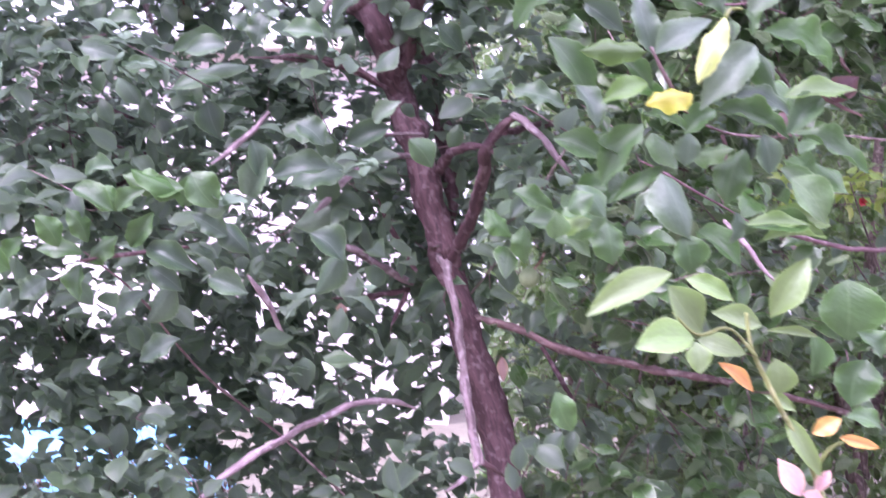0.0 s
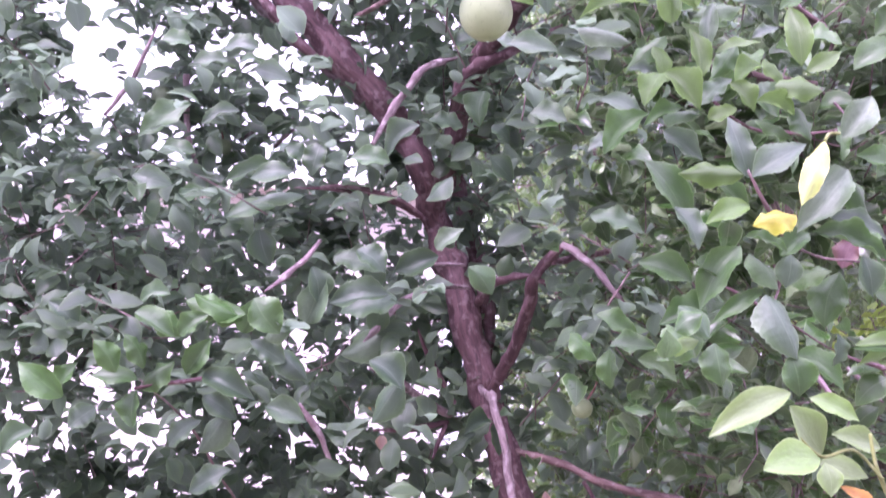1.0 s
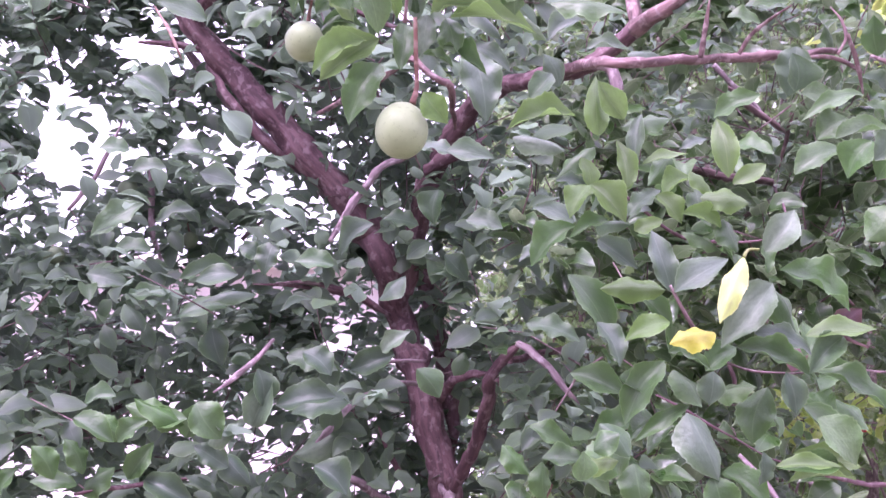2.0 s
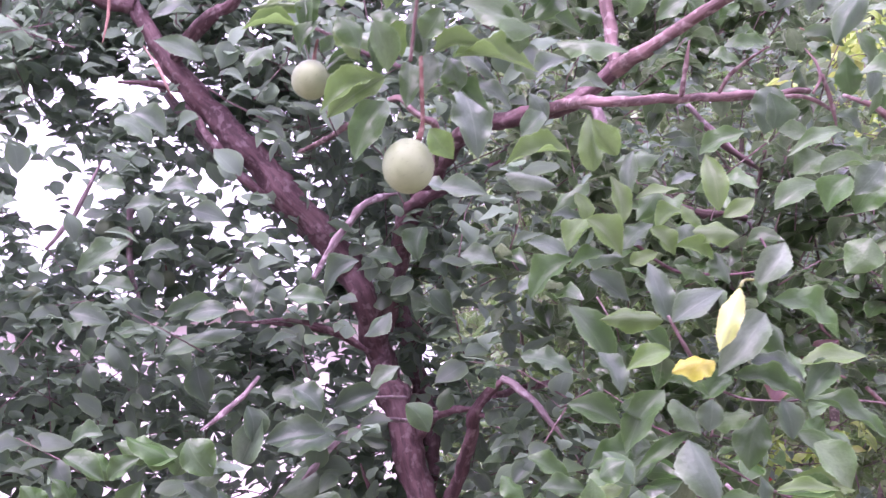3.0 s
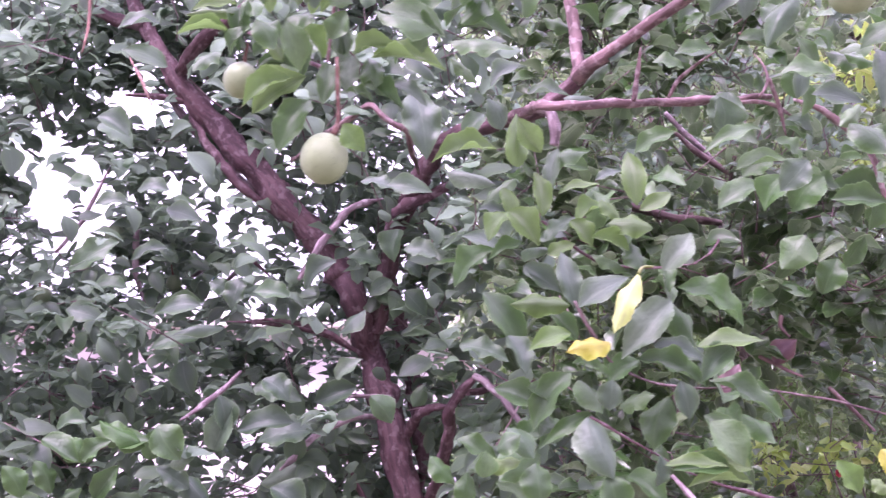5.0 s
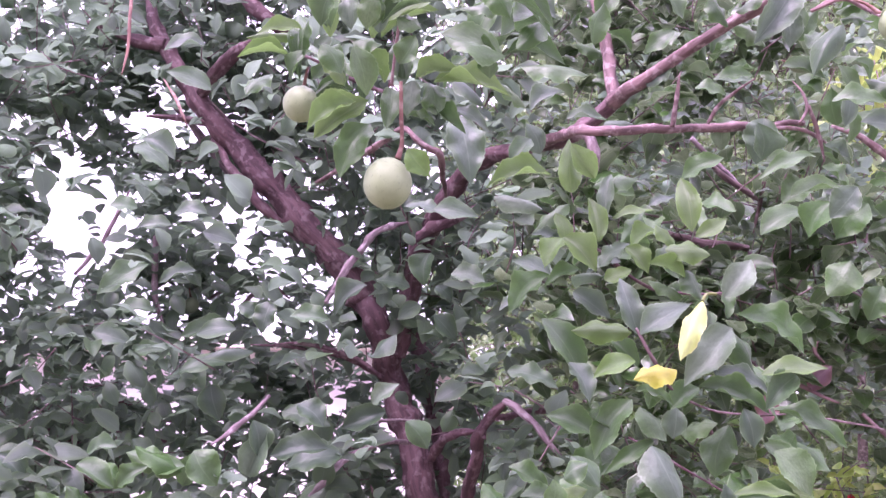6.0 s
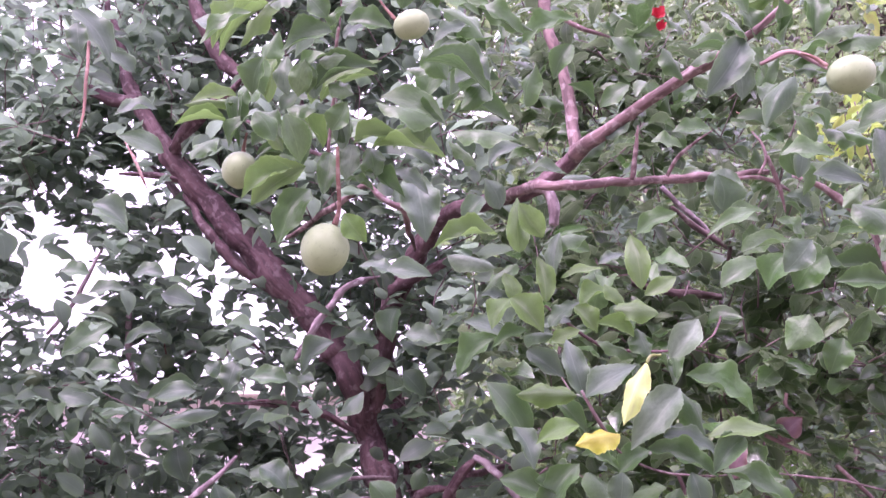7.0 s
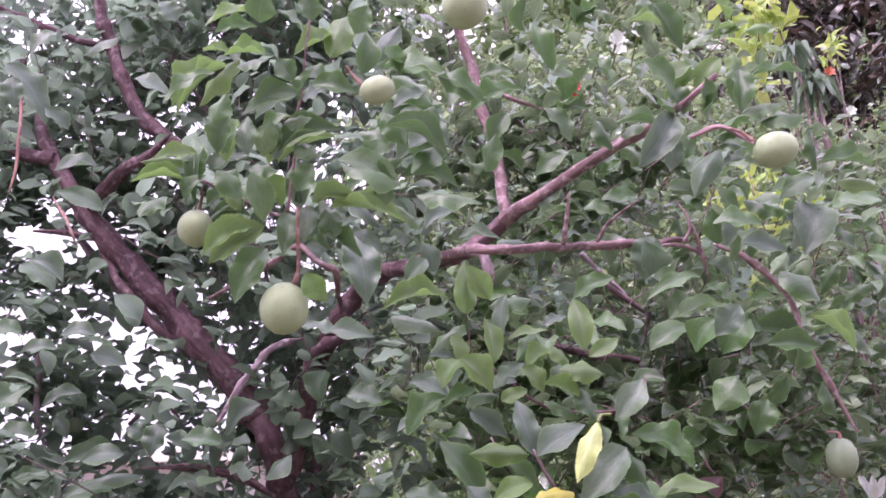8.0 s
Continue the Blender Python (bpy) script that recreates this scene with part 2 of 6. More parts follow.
def tube(bm, line, sides, rough=0.0, origin=Vector()):
    """A closed tube with uneven girth along a line of (point, radius)."""
    rings, n, run = [], len(line), 0.0
    grain = bm.verts.layers.float_vector.get("grain") or bm.verts.layers.float_vector.new("grain")
    up = Vector((0.3, 0.9, 0.2))
    for i, (p, r) in enumerate(line):
        along = (line[min(i + 1, n - 1)][0] - line[max(i - 1, 0)][0]).normalized()
        u = (up - along * up.dot(along)).normalized()
        v = along.cross(u)
        up = u
        run += (p - line[max(i - 1, 0)][0]).length
        ring = []
        for k in range(sides):
            a = 2 * math.pi * k / sides
            swell = 1 + rough * (noise.noise(Vector((p.x * 26 + 2 * math.cos(a), p.y * 26 + 2 * math.sin(a), p.z * 26))))
            vert = bm.verts.new(p - origin + (u * math.cos(a) + v * math.sin(a)) * r * swell)
            vert[grain] = (r * math.cos(a) + line[0][0].x, r * math.sin(a) + line[0][0].z, run * 0.2)
            ring.append(vert)
        rings.append(ring)
    for a, b in zip(rings, rings[1:]):
        for k in range(sides):
            f = bm.faces.new((a[k], a[(k + 1) % sides], b[(k + 1) % sides], b[k]))
            f.smooth = True
    bm.faces.new(rings[0][::-1])
    bm.faces.new(rings[-1])


def leaf_grid(rng, rows, cols, fold, droop, ripple, shape=0.45, turn=0.4):
    """Points, faces and UVs of a leaf 1 long (y) and 1 wide (x): egg-shaped with a drawn-out tip, cupped along the midrib, drooping, wavy and finely toothed at the margin."""
    pts, uvs, faces = [], [], []
    bend = rng.uniform(-0.1, 0.1)
    phase, skew, twist = rng.uniform(0, 6.3), rng.uniform(-0.15, 0.15), rng.uniform(-turn, turn)
    flick, waves = rng.uniform(-0.06, 0.14), rng.uniform(1.2, 2.6)
    fall = rng.uniform(0.95, 1.15)
    rise = fall * shape / (1 - shape)
    teeth = 0.045 if rows >= 20 else 0.0
    for j in range(rows + 1):
        u = j / rows
        s = 0.6 * u + 0.4 * (0.5 - 0.5 * math.cos(math.pi * u))
        w = (s / shape) ** rise * ((1 - s) / (1 - shape)) ** fall if 0 < s < 1 else 0.0
        w = max(w * (1 + teeth * math.sin(phase + 62 * s) + 0.04 * math.sin(phase * 2 + 9 * s)), 0.025)
        for i in range(cols + 1):
            a = 2 * i / cols - 1
            a = math.copysign(abs(a) ** 0.8, a)
            x = 0.5 * a * w * (1 + skew * a) + bend * math.sin(math.pi * s)
            z = fold * abs(a) ** 1.2 * w + ripple * a * a * math.sin(phase + 6.3 * waves * s + (2.1 if a > 0 else 0)) * w
            t = twist * (s - 0.3)
            x, z = x * math.cos(t) - z * math.sin(t), x * math.sin(t) * 0.5 + z * math.cos(t)
            z += -droop * s * s + flick * max(0.0, s - 0.7) ** 2 * 6 + 0.08 * math.sin(math.pi * s)
            pts.append((x, s, z))
            uvs.append((0.5 + 0.5 * a, s))
    for j in range(rows):
        for i in range(cols):
            k = j * (cols + 1) + i
            faces.append((k, k + 1, k + cols + 2, k + cols + 1))
    return pts, faces, uvs


def mesh_from(name, pts, faces, uvs, material):
    me = bpy.data.meshes.new(name)
    me.from_pydata(pts, [], faces)
    layer = me.uv_layers.new(name="UVMap")
    idx = np.empty(len(me.loops), dtype=np.int32)
    me.loops.foreach_get("vertex_index", idx)
    layer.data.foreach_set("uv", np.asarray(uvs, dtype=np.float32)[idx].ravel())
    me.polygons.foreach_set("use_smooth", np.ones(len(me.polygons), dtype=bool))
    me.materials.append(material)
    me.update()
    return me


def leaf_frame(base, tip, width, facing):
    """The pose and size of a leaf from its base and tip, its width, and the way its upper face looks."""
    base, along = Vector(base), Vector(tip) - Vector(base)
    y = along.normalized()
    z = Vector(facing) - y * Vector(facing).dot(y)
    z = z.normalized() if z.length > 1e-4 else y.orthogonal().normalized()
    x = y.cross(z)
    ln = along.length
    m = Matrix((x * width, y * ln, z * ln)).transposed().to_4x4()
    m.translation = base
    return m


class Foliage:
    """Many leaves and twigs gathered for one mesh of each."""

    def __init__(self, rng, rows, cols, fold=0.13, droop=0.2, ripple=0.05, shape=0.47):
        self.rng = rng
        self.kinds = []
        for _ in range(16):
            p, f, u = leaf_grid(rng, rows, cols, fold * rng.uniform(-0.9, 1.7), droop * rng.uniform(0.0, 1.8), ripple * rng.uniform(0.3, 1.5), shape * rng.uniform(0.85, 1.15))
            self.kinds.append((np.array(p), np.array(f), np.array(u)))
        self.pts, self.faces, self.uvs, self.count = [], [], [], 0

    def add(self, m):
        p, f, u = self.kinds[self.rng.randrange(len(self.kinds))]
        a = np.array(m)
        self.pts.append(p @ a[:3, :3].T + a[:3, 3])
        self.faces.append(f + self.count)
        self.uvs.append(u)
        self.count += len(p)

    def mesh(self, name, material, origin):
        return mesh_from(name, (np.concatenate(self.pts) - np.array(origin)).tolist(), np.concatenate(self.faces).tolist(), np.concatenate(self.uvs), material)


def rnd_dir(rng):
    z, a = rng.uniform(-1, 1), rng.uniform(0, 2 * math.pi)
    r = math.sqrt(1 - z * z)
    return Vector((r * math.cos(a), r * math.sin(a), z))


def shoot(rng, leaves, wood, tip, way, length, count, size, thick=0.0017, wide=0.5, keep_clear=None, top=0.75, front=0.5, flat=0.9):
    """A leafy shoot that ends at tip: a thin stem with leaves set alternately, crowding to its end, their faces turned
    up and towards the camera.
    """
    base = tip - way * length
    bend = rnd_dir(rng) * length * 0.15
    line = [(base, thick), (base.lerp(tip, 0.5) + bend, thick * 0.8), (tip, thick * 0.45)]
    if wood is not None and not (keep_clear and any(keep_clear(q) for q, _ in line)):
        tube(wood, line, 4)
    for i in range(count):
        s = 1 - (i / count) ** 1.3 * 0.85
        at = base.lerp(tip, s) + bend * (1 - abs(2 * s - 1))
        out = rnd_dir(rng)
        out = (Vector((out.x, out.y, out.z * flat)) + way * 0.35 + Vector((0, -0.2, -0.2))).normalized()
        ln = size * rng.uniform(0.6, 1.2)
        if keep_clear and keep_clear(at + out * ln * 0.6):
            continue
        face = Vector((0, -front, top)) + rnd_dir(rng) * 0.6
        start = at + out * 0.008
        leaves.add(leaf_frame(start, start + out * ln, ln * wide * rng.uniform(0.8, 1.15), face))


# ---- ground ----
def ground():
    bm = bmesh.new()
    n = 40
    grid = [[None] * (n + 1) for _ in range(n + 1)]
    for i in range(n + 1):
        for j in range(n + 1):
            a, b = 2 * i / n - 1, 2 * j / n - 1
            x, y = 400 * a * abs(a) ** 1.6, 400 * b * abs(b) ** 1.6 + 3
            grid[i][j] = bm.verts.new((x, y, 0.03 * noise.noise(Vector((x * 0.7, y * 0.7, 0)))))
    for i in range(n):
        for j in range(n):
            bm.faces.new((grid[i][j], grid[i + 1][j], grid[i + 1][j + 1], grid[i][j + 1])).smooth = True
    ob = part("ground", bm, SOIL, None, "dry pale brown garden ground")
    tagged(ob, "", "ground", "", "structure")


ground()

# ---- an unseen plain wall added behind the camera to cut low light on the leaves ----
def shade_wall():
    bm = bmesh.new()
    bmesh.ops.create_cube(bm, size=1.0)
    bm.transform(Matrix.Translation((0, -5.0, 1.15)) @ Matrix.Diagonal((26, 0.25, 2.4, 1)))
    bmesh.ops.bevel(bm, geom=bm.edges[:], offset=0.02, segments=2, affect="EDGES")
    tagged(part("light_block_wall", bm, GREY_WALL, None, "unseen plain grey rendered wall added to block low skylight"), "", "wall", "", "structure")


shade_wall()

# ---- the fruit tree ----
TREE_AT = Vector((0.139, 2.579, 0.0))
tree = thing("fruit_tree", TREE_AT, "leafy fruit tree with purple-brown bark and pale green fruit", "tree")


def wood(name, bark, points, radii, label="", bearer=None):
    """One trunk, limb, branch or twig of the tree, or of another plant."""
    bearer = bearer or tree
    bm = bmesh.new()
    big = max(radii) > 0.016
    line, n = [], 0
    for p, r in smooth_line(points, radii, 9):
        q = p * 14.0
        wob = Vector((noise.noise(q), noise.noise(q + Vector((9, 0, 0))), noise.noise(q + Vector((0, 9, 0)))))
        knot = 1 + 0.6 * max(0.0, noise.noise(p * 34.0) - 0.2)
        line.append((p + wob * min(0.008, r * 0.85), r * knot))
    tube(bm, line, 18 if big else 10, 0.26 if big else 0.42, bearer.location)
    ob = part(name, bm, BARK[bark], bearer, label)
    return ob


wood("trunk", "bark", [(0.139, 2.579, -0.05), (0.139, 2.579, 0.094), (0.133, 2.551, 0.624), (0.118, 2.581, 1.009), (0.097, 2.618, 1.231), (0.052, 2.637, 1.421), (0.004, 2.649, 1.56), (-0.04, 2.659, 1.715), (-0.071, 2.652, 1.829), (-0.106, 2.644, 1.97), (-0.143, 2.657, 2.087), (-0.177, 2.671, 2.191), (-0.205, 2.566, 2.288), (-0.249, 2.558, 2.375), (-0.301, 2.535, 2.445)], [0.0617, 0.0493, 0.0444, 0.0428, 0.0411, 0.0403, 0.0393, 0.0383, 0.0369, 0.0369, 0.0359, 0.0348, 0.0340, 0.0342, 0.0288])
wood("limb", "bark", [(-0.222, 2.574, 2.328), (-0.249, 2.558, 2.375), (-0.316, 2.529, 2.462), (-0.398, 2.509, 2.549), (-0.486, 2.499, 2.641), (-0.572, 2.497, 2.739), (-0.64, 2.493, 2.812), (-0.703, 2.486, 2.893), (-0.766, 2.479, 2.976), (-0.815, 2.473, 3.059), (-0.859, 2.486, 3.147), (-0.9, 2.5, 3.265), (-0.957, 2.497, 3.432)], [0.0315, 0.0370, 0.0370, 0.0371, 0.0360, 0.0336, 0.0296, 0.0256, 0.0229, 0.0202, 0.0175, 0.0134, 0.0076])
wood("limb", "bark", [(-0.153, 2.609, 2.223), (-0.141, 2.578, 2.321), (-0.109, 2.497, 2.449), (-0.076, 2.436, 2.511), (-0.039, 2.359, 2.557), (0.011, 2.266, 2.592), (0.073, 2.162, 2.594), (0.145, 2.049, 2.559), (0.218, 1.972, 2.542), (0.276, 1.943, 2.573), (0.334, 1.91, 2.618)], [0.0178, 0.0247, 0.0270, 0.0253, 0.0234, 0.0214, 0.0193, 0.0172, 0.0166, 0.0165, 0.0163])
wood("branch", "bark", [(-0.145, 2.948, 2.459), (-0.122, 2.904, 2.351), (-0.094, 2.86, 2.246), (-0.062, 2.819, 2.099), (-0.038, 2.766, 1.971), (-0.037, 2.713, 1.833)], [0.0160, 0.0219, 0.0237, 0.0233, 0.0221, 0.0073])
wood("limb", "pinkbark", [(0.307, 1.839, 2.565), (0.345, 1.749, 2.558), (0.4, 1.699, 2.582), (0.46, 1.651, 2.599), (0.525, 1.591, 2.62), (0.59, 1.539, 2.644), (0.663, 1.506, 2.698)], [0.0174, 0.0131, 0.0114, 0.0102, 0.0100, 0.0069, 0.0039])
wood("branch", "pinkbark", [(0.307, 1.856, 2.575), (0.305, 1.884, 2.679), (0.292, 1.886, 2.794), (0.271, 1.892, 2.902), (0.255, 1.885, 2.989), (0.232, 1.869, 3.072), (0.217, 1.865, 3.199), (0.194, 1.842, 3.368)], [0.0119, 0.0125, 0.0122, 0.0118, 0.0114, 0.0109, 0.0099, 0.0023])
wood("branch", "pinkbark", [(0.154, 2.021, 2.541), (0.208, 1.860, 2.500), (0.214, 1.700, 2.429), (0.254, 1.670, 2.415), (0.330, 1.700, 2.434), (0.426, 1.760, 2.466), (0.528, 1.820, 2.502), (0.618, 1.860, 2.525), (0.703, 1.900, 2.550)], [0.0115, 0.0105, 0.0095, 0.0085, 0.0085, 0.0078, 0.0078, 0.0068, 0.0052])
wood("branch", "pinkbark", [(0.460, 1.790, 2.474), (0.517, 1.820, 2.494), (0.581, 1.850, 2.510), (0.655, 1.870, 2.523), (0.701, 1.880, 2.519), (0.737, 1.880, 2.495)], [0.0020, 0.0045, 0.0045, 0.0040, 0.0042, 0.0015])
wood("branch", "pinkbark", [(0.698, 1.740, 2.463), (0.708, 1.700, 2.432), (0.739, 1.700, 2.412), (0.779, 1.700, 2.378), (0.800, 1.700, 2.345), (0.814, 1.700, 2.306), (0.829, 1.710, 2.259), (0.849, 1.720, 2.208), (0.877, 1.730, 2.153), (0.909, 1.740, 2.083)], [0.0030, 0.0052, 0.0058, 0.0064, 0.0060, 0.0060, 0.0058, 0.0056, 0.0050, 0.0020])
wood("branch_stub", "palebark", [(0.212, 1.748, 2.45), (0.237, 1.731, 2.433), (0.245, 1.732, 2.407), (0.243, 1.739, 2.369)], [0.0086, 0.0101, 0.0100, 0.0080], "short lilac broken branch stub")
wood("branch", "bark", [(-0.111, 2.43, 2.487), (-0.061, 2.395, 2.504), (-0.005, 2.381, 2.521), (0.065, 2.36, 2.55), (0.121, 2.34, 2.58)], [0.0154, 0.0144, 0.0131, 0.0092, 0.0024])
wood("branch", "bark", [(-0.692, 2.454, 2.909), (-0.655, 2.403, 2.932), (-0.589, 2.334, 2.948), (-0.529, 2.289, 2.957), (-0.46, 2.213, 2.992)], [0.0165, 0.0181, 0.0190, 0.0134, 0.0029])
wood("branch", "bark", [(-0.458, 2.389, 3.058), (-0.522, 2.397, 3.101), (-0.597, 2.399, 3.182), (-0.645, 2.384, 3.292), (-0.673, 2.376, 3.361), (-0.706, 2.354, 3.46), (-0.737, 2.332, 3.581), (-0.782, 2.305, 3.763)], [0.0165, 0.0185, 0.0187, 0.0174, 0.0175, 0.0162, 0.0134, 0.0027])
wood("branch", "bark", [(-0.678, 2.375, 3.364), (-0.743, 2.33, 3.354), (-0.836, 2.282, 3.359), (-0.926, 2.228, 3.373), (-1.011, 2.175, 3.384)], [0.0079, 0.0093, 0.0099, 0.0083, 0.0018])
wood("branch", "palebark", [(-0.347, 2.758, 2.501), (-0.492, 2.734, 2.626), (-0.606, 2.718, 2.731), (-0.69, 2.705, 2.821), (-0.764, 2.712, 2.913), (-0.845, 2.683, 2.989)], [0.0118, 0.0132, 0.0148, 0.0149, 0.0121, 0.0034])
wood("branch", "bark", [(-0.68, 2.483, 2.831), (-0.756, 2.477, 2.845), (-0.84, 2.457, 2.838)], [0.0076, 0.0085, 0.0031])
wood("branch", "bark", [(-0.811, 2.459, 3.06), (-0.873, 2.457, 3.063), (-0.939, 2.437, 3.083), (-1.032, 2.425, 3.112)], [0.0156, 0.0173, 0.0143, 0.0039])
wood("branch", "bark", [(-0.035, 2.638, 1.743), (-0.013, 2.586, 1.789), (0.018, 2.483, 1.856), (0.036, 2.38, 1.923), (0.045, 2.308, 1.966), (0.075, 2.247, 2.005), (0.105, 2.206, 2.028)], [0.0118, 0.0154, 0.0148, 0.0142, 0.0138, 0.0112, 0.0040])
wood("branch", "palebark", [(0.095, 2.206, 2.027), (0.126, 2.188, 2.007), (0.158, 2.151, 1.969), (0.191, 2.134, 1.921), (0.219, 2.137, 1.887)], [0.0069, 0.0082, 0.0080, 0.0063, 0.0017])
wood("branch", "bark", [(-0.07, 2.625, 1.968), (-0.04, 2.525, 1.989), (0.008, 2.376, 1.992), (0.048, 2.307, 1.982)], [0.0118, 0.0113, 0.0106, 0.0041])
wood("branch", "bark", [(0.043, 2.307, 1.974), (0.069, 2.279, 1.959), (0.104, 2.232, 1.916)], [0.0062, 0.0057, 0.0015])
wood("branch", "bark", [(0.081, 2.247, 1.997), (0.145, 2.328, 2.026), (0.216, 2.428, 2.056), (0.292, 2.529, 2.09)], [0.0070, 0.0075, 0.0073, 0.0017])
wood("branch", "palebark", [(-0.06, 2.537, 1.749), (-0.04, 2.389, 1.713), (-0.026, 2.343, 1.643), (-0.011, 2.327, 1.569), (0.001, 2.312, 1.484), (0.006, 2.306, 1.412), (0.02, 2.3, 1.346), (0.035, 2.293, 1.291)], [0.0076, 0.0089, 0.0087, 0.0092, 0.0097, 0.0096, 0.0096, 0.0084], "long pale grey bare branch")
wood("twig", "palebark", [(0.032, 2.292, 1.299), (0.002, 2.283, 1.265), (-0.04, 2.264, 1.238)], [0.0061, 0.0056, 0.0017])
wood("twig", "bark", [(0.032, 2.292, 1.305), (0.057, 2.314, 1.284), (0.089, 2.366, 1.258)], [0.0061, 0.0068, 0.0021])
wood("twig", "palebark", [(-0.092, 2.474, 1.982), (-0.142, 2.422, 1.977), (-0.193, 2.342, 1.953), (-0.24, 2.292, 1.919), (-0.269, 2.253, 1.884), (-0.295, 2.225, 1.845), (-0.315, 2.205, 1.822)], [0.0044, 0.0060, 0.0070, 0.0074, 0.0073, 0.0066, 0.0022])
wood("twig", "palebark", [(-0.101, 2.52, 2.041), (-0.165, 2.469, 2.032), (-0.239, 2.417, 2.016)], [0.0034, 0.0049, 0.0016])
wood("branch", "palebark", [(-0.135, 2.658, 1.687), (-0.172, 2.586, 1.71), (-0.223, 2.533, 1.736), (-0.268, 2.48, 1.76), (-0.317, 2.427, 1.786)], [0.0083, 0.0096, 0.0094, 0.0086, 0.0022])
wood("twig", "bark", [(-0.142, 2.659, 1.67), (-0.2, 2.588, 1.658), (-0.263, 2.536, 1.652), (-0.311, 2.485, 1.646)], [0.0071, 0.0071, 0.0063, 0.0017])
wood("twig", "bark", [(-0.124, 2.657, 1.715), (-0.155, 2.633, 1.771), (-0.188, 2.609, 1.833), (-0.214, 2.575, 1.892)], [0.0059, 0.0065, 0.0065, 0.0020])
wood("twig", "bark", [(-0.145, 2.639, 1.665), (-0.161, 2.591, 1.617), (-0.175, 2.542, 1.583)], [0.0059, 0.0058, 0.0017])
wood("twig", "palebark", [(-0.366, 2.137, 1.574), (-0.383, 2.114, 1.619), (-0.404, 2.091, 1.659), (-0.424, 2.079, 1.688)], [0.0038, 0.0063, 0.0062, 0.0023])
wood("twig", "bark", [(-0.206, 2.511, 2.16), (-0.261, 2.488, 2.191), (-0.31, 2.456, 2.203), (-0.385, 2.423, 2.209), (-0.447, 2.402, 2.201)], [0.0051, 0.0062, 0.0062, 0.0049, 0.0016])
wood("branch", "palebark", [(-0.503, 1.999, 1.251), (-0.471, 1.998, 1.285), (-0.424, 2.048, 1.326), (-0.357, 2.098, 1.367), (-0.287, 2.148, 1.404), (-0.213, 2.199, 1.429), (-0.147, 2.251, 1.426), (-0.102, 2.303, 1.409)], [0.0053, 0.0064, 0.0070, 0.0067, 0.0069, 0.0065, 0.0061, 0.0018])
wood("branch", "pinkbark", [(-0.018, 2.645, 1.616), (0.049, 2.628, 1.598), (0.131, 2.601, 1.575), (0.191, 2.574, 1.549), (0.251, 2.557, 1.525), (0.353, 2.521, 1.503), (0.441, 2.495, 1.486), (0.514, 2.467, 1.473), (0.613, 2.451, 1.456), (0.723, 2.435, 1.432), (0.831, 2.42, 1.406), (0.929, 2.384, 1.373)], [0.0082, 0.0091, 0.0096, 0.0095, 0.0094, 0.0087, 0.0080, 0.0079, 0.0072, 0.0065, 0.0053, 0.0016])
wood("twig", "bark", [(0.19, 2.655, 1.532), (0.232, 2.66, 1.462), (0.274, 2.665, 1.392), (0.302, 2.669, 1.335)], [0.0047, 0.0059, 0.0059, 0.0018])
wood("twig", "palebark", [(0.448, 1.848, 1.778), (0.482, 1.832, 1.733), (0.503, 1.824, 1.699), (0.529, 1.816, 1.67)], [0.0033, 0.0045, 0.0045, 0.0014])
wood("twig", "palebark", [(0.585, 1.954, 1.755), (0.616, 1.956, 1.724), (0.647, 1.959, 1.693)], [0.0034, 0.0043, 0.0013])
wood("twig", "palebark", [(-0.311, 2.276, 2.268), (-0.285, 2.28, 2.324), (-0.251, 2.284, 2.38), (-0.207, 2.287, 2.44), (-0.166, 2.3, 2.47), (-0.123, 2.316, 2.487)], [0.0049, 0.0074, 0.0081, 0.0081, 0.0069, 0.0020])
wood("branch", "pinkbark", [(0.457, 2.242, 2.439), (0.523, 2.249, 2.423), (0.588, 2.255, 2.412), (0.66, 2.258, 2.407), (0.673, 2.259, 2.407)], [0.0073, 0.0097, 0.0091, 0.0085, 0.0067], "pale pink broken branch")
wood("twig", "palebark", [(0.557, 2.251, 2.686), (0.611, 2.269, 2.634), (0.658, 2.284, 2.592), (0.711, 2.3, 2.544)], [0.0057, 0.0069, 0.0069, 0.0025])
wood("twig", "pinkbark", [(0.549, 2.132, 2.578), (0.602, 2.145, 2.54), (0.655, 2.158, 2.502), (0.694, 2.166, 2.477)], [0.0044, 0.0074, 0.0062, 0.0017])
wood("twig", "pinkbark", [(0.673, 2.099, 2.506), (0.664, 2.122, 2.459), (0.654, 2.151, 2.401)], [0.0038, 0.0048, 0.0016])
wood("twig", "bark", [(-0.198, 2.625, 2.17), (-0.249, 2.545, 2.187), (-0.311, 2.487, 2.199), (-0.399, 2.431, 2.201), (-0.496, 2.378, 2.193)], [0.0062, 0.0067, 0.0059, 0.0051, 0.0014])
wood("twig", "palebark", [(-0.405, 2.171, 2.027), (-0.425, 2.13, 1.989), (-0.464, 2.092, 1.939), (-0.5, 2.071, 1.905)], [0.0036, 0.0055, 0.0060, 0.0019])
wood("twig", "pinkbark", [(0.611, 1.672, 2.433), (0.63, 1.677, 2.466), (0.629, 1.683, 2.499), (0.614, 1.691, 2.532)], [0.0027, 0.0030, 0.0025, 0.0009])
wood("twig", "pinkbark", [(0.455, 1.703, 2.448), (0.47, 1.679, 2.471), (0.497, 1.656, 2.488), (0.529, 1.635, 2.504)], [0.0032, 0.0035, 0.0030, 0.0011])
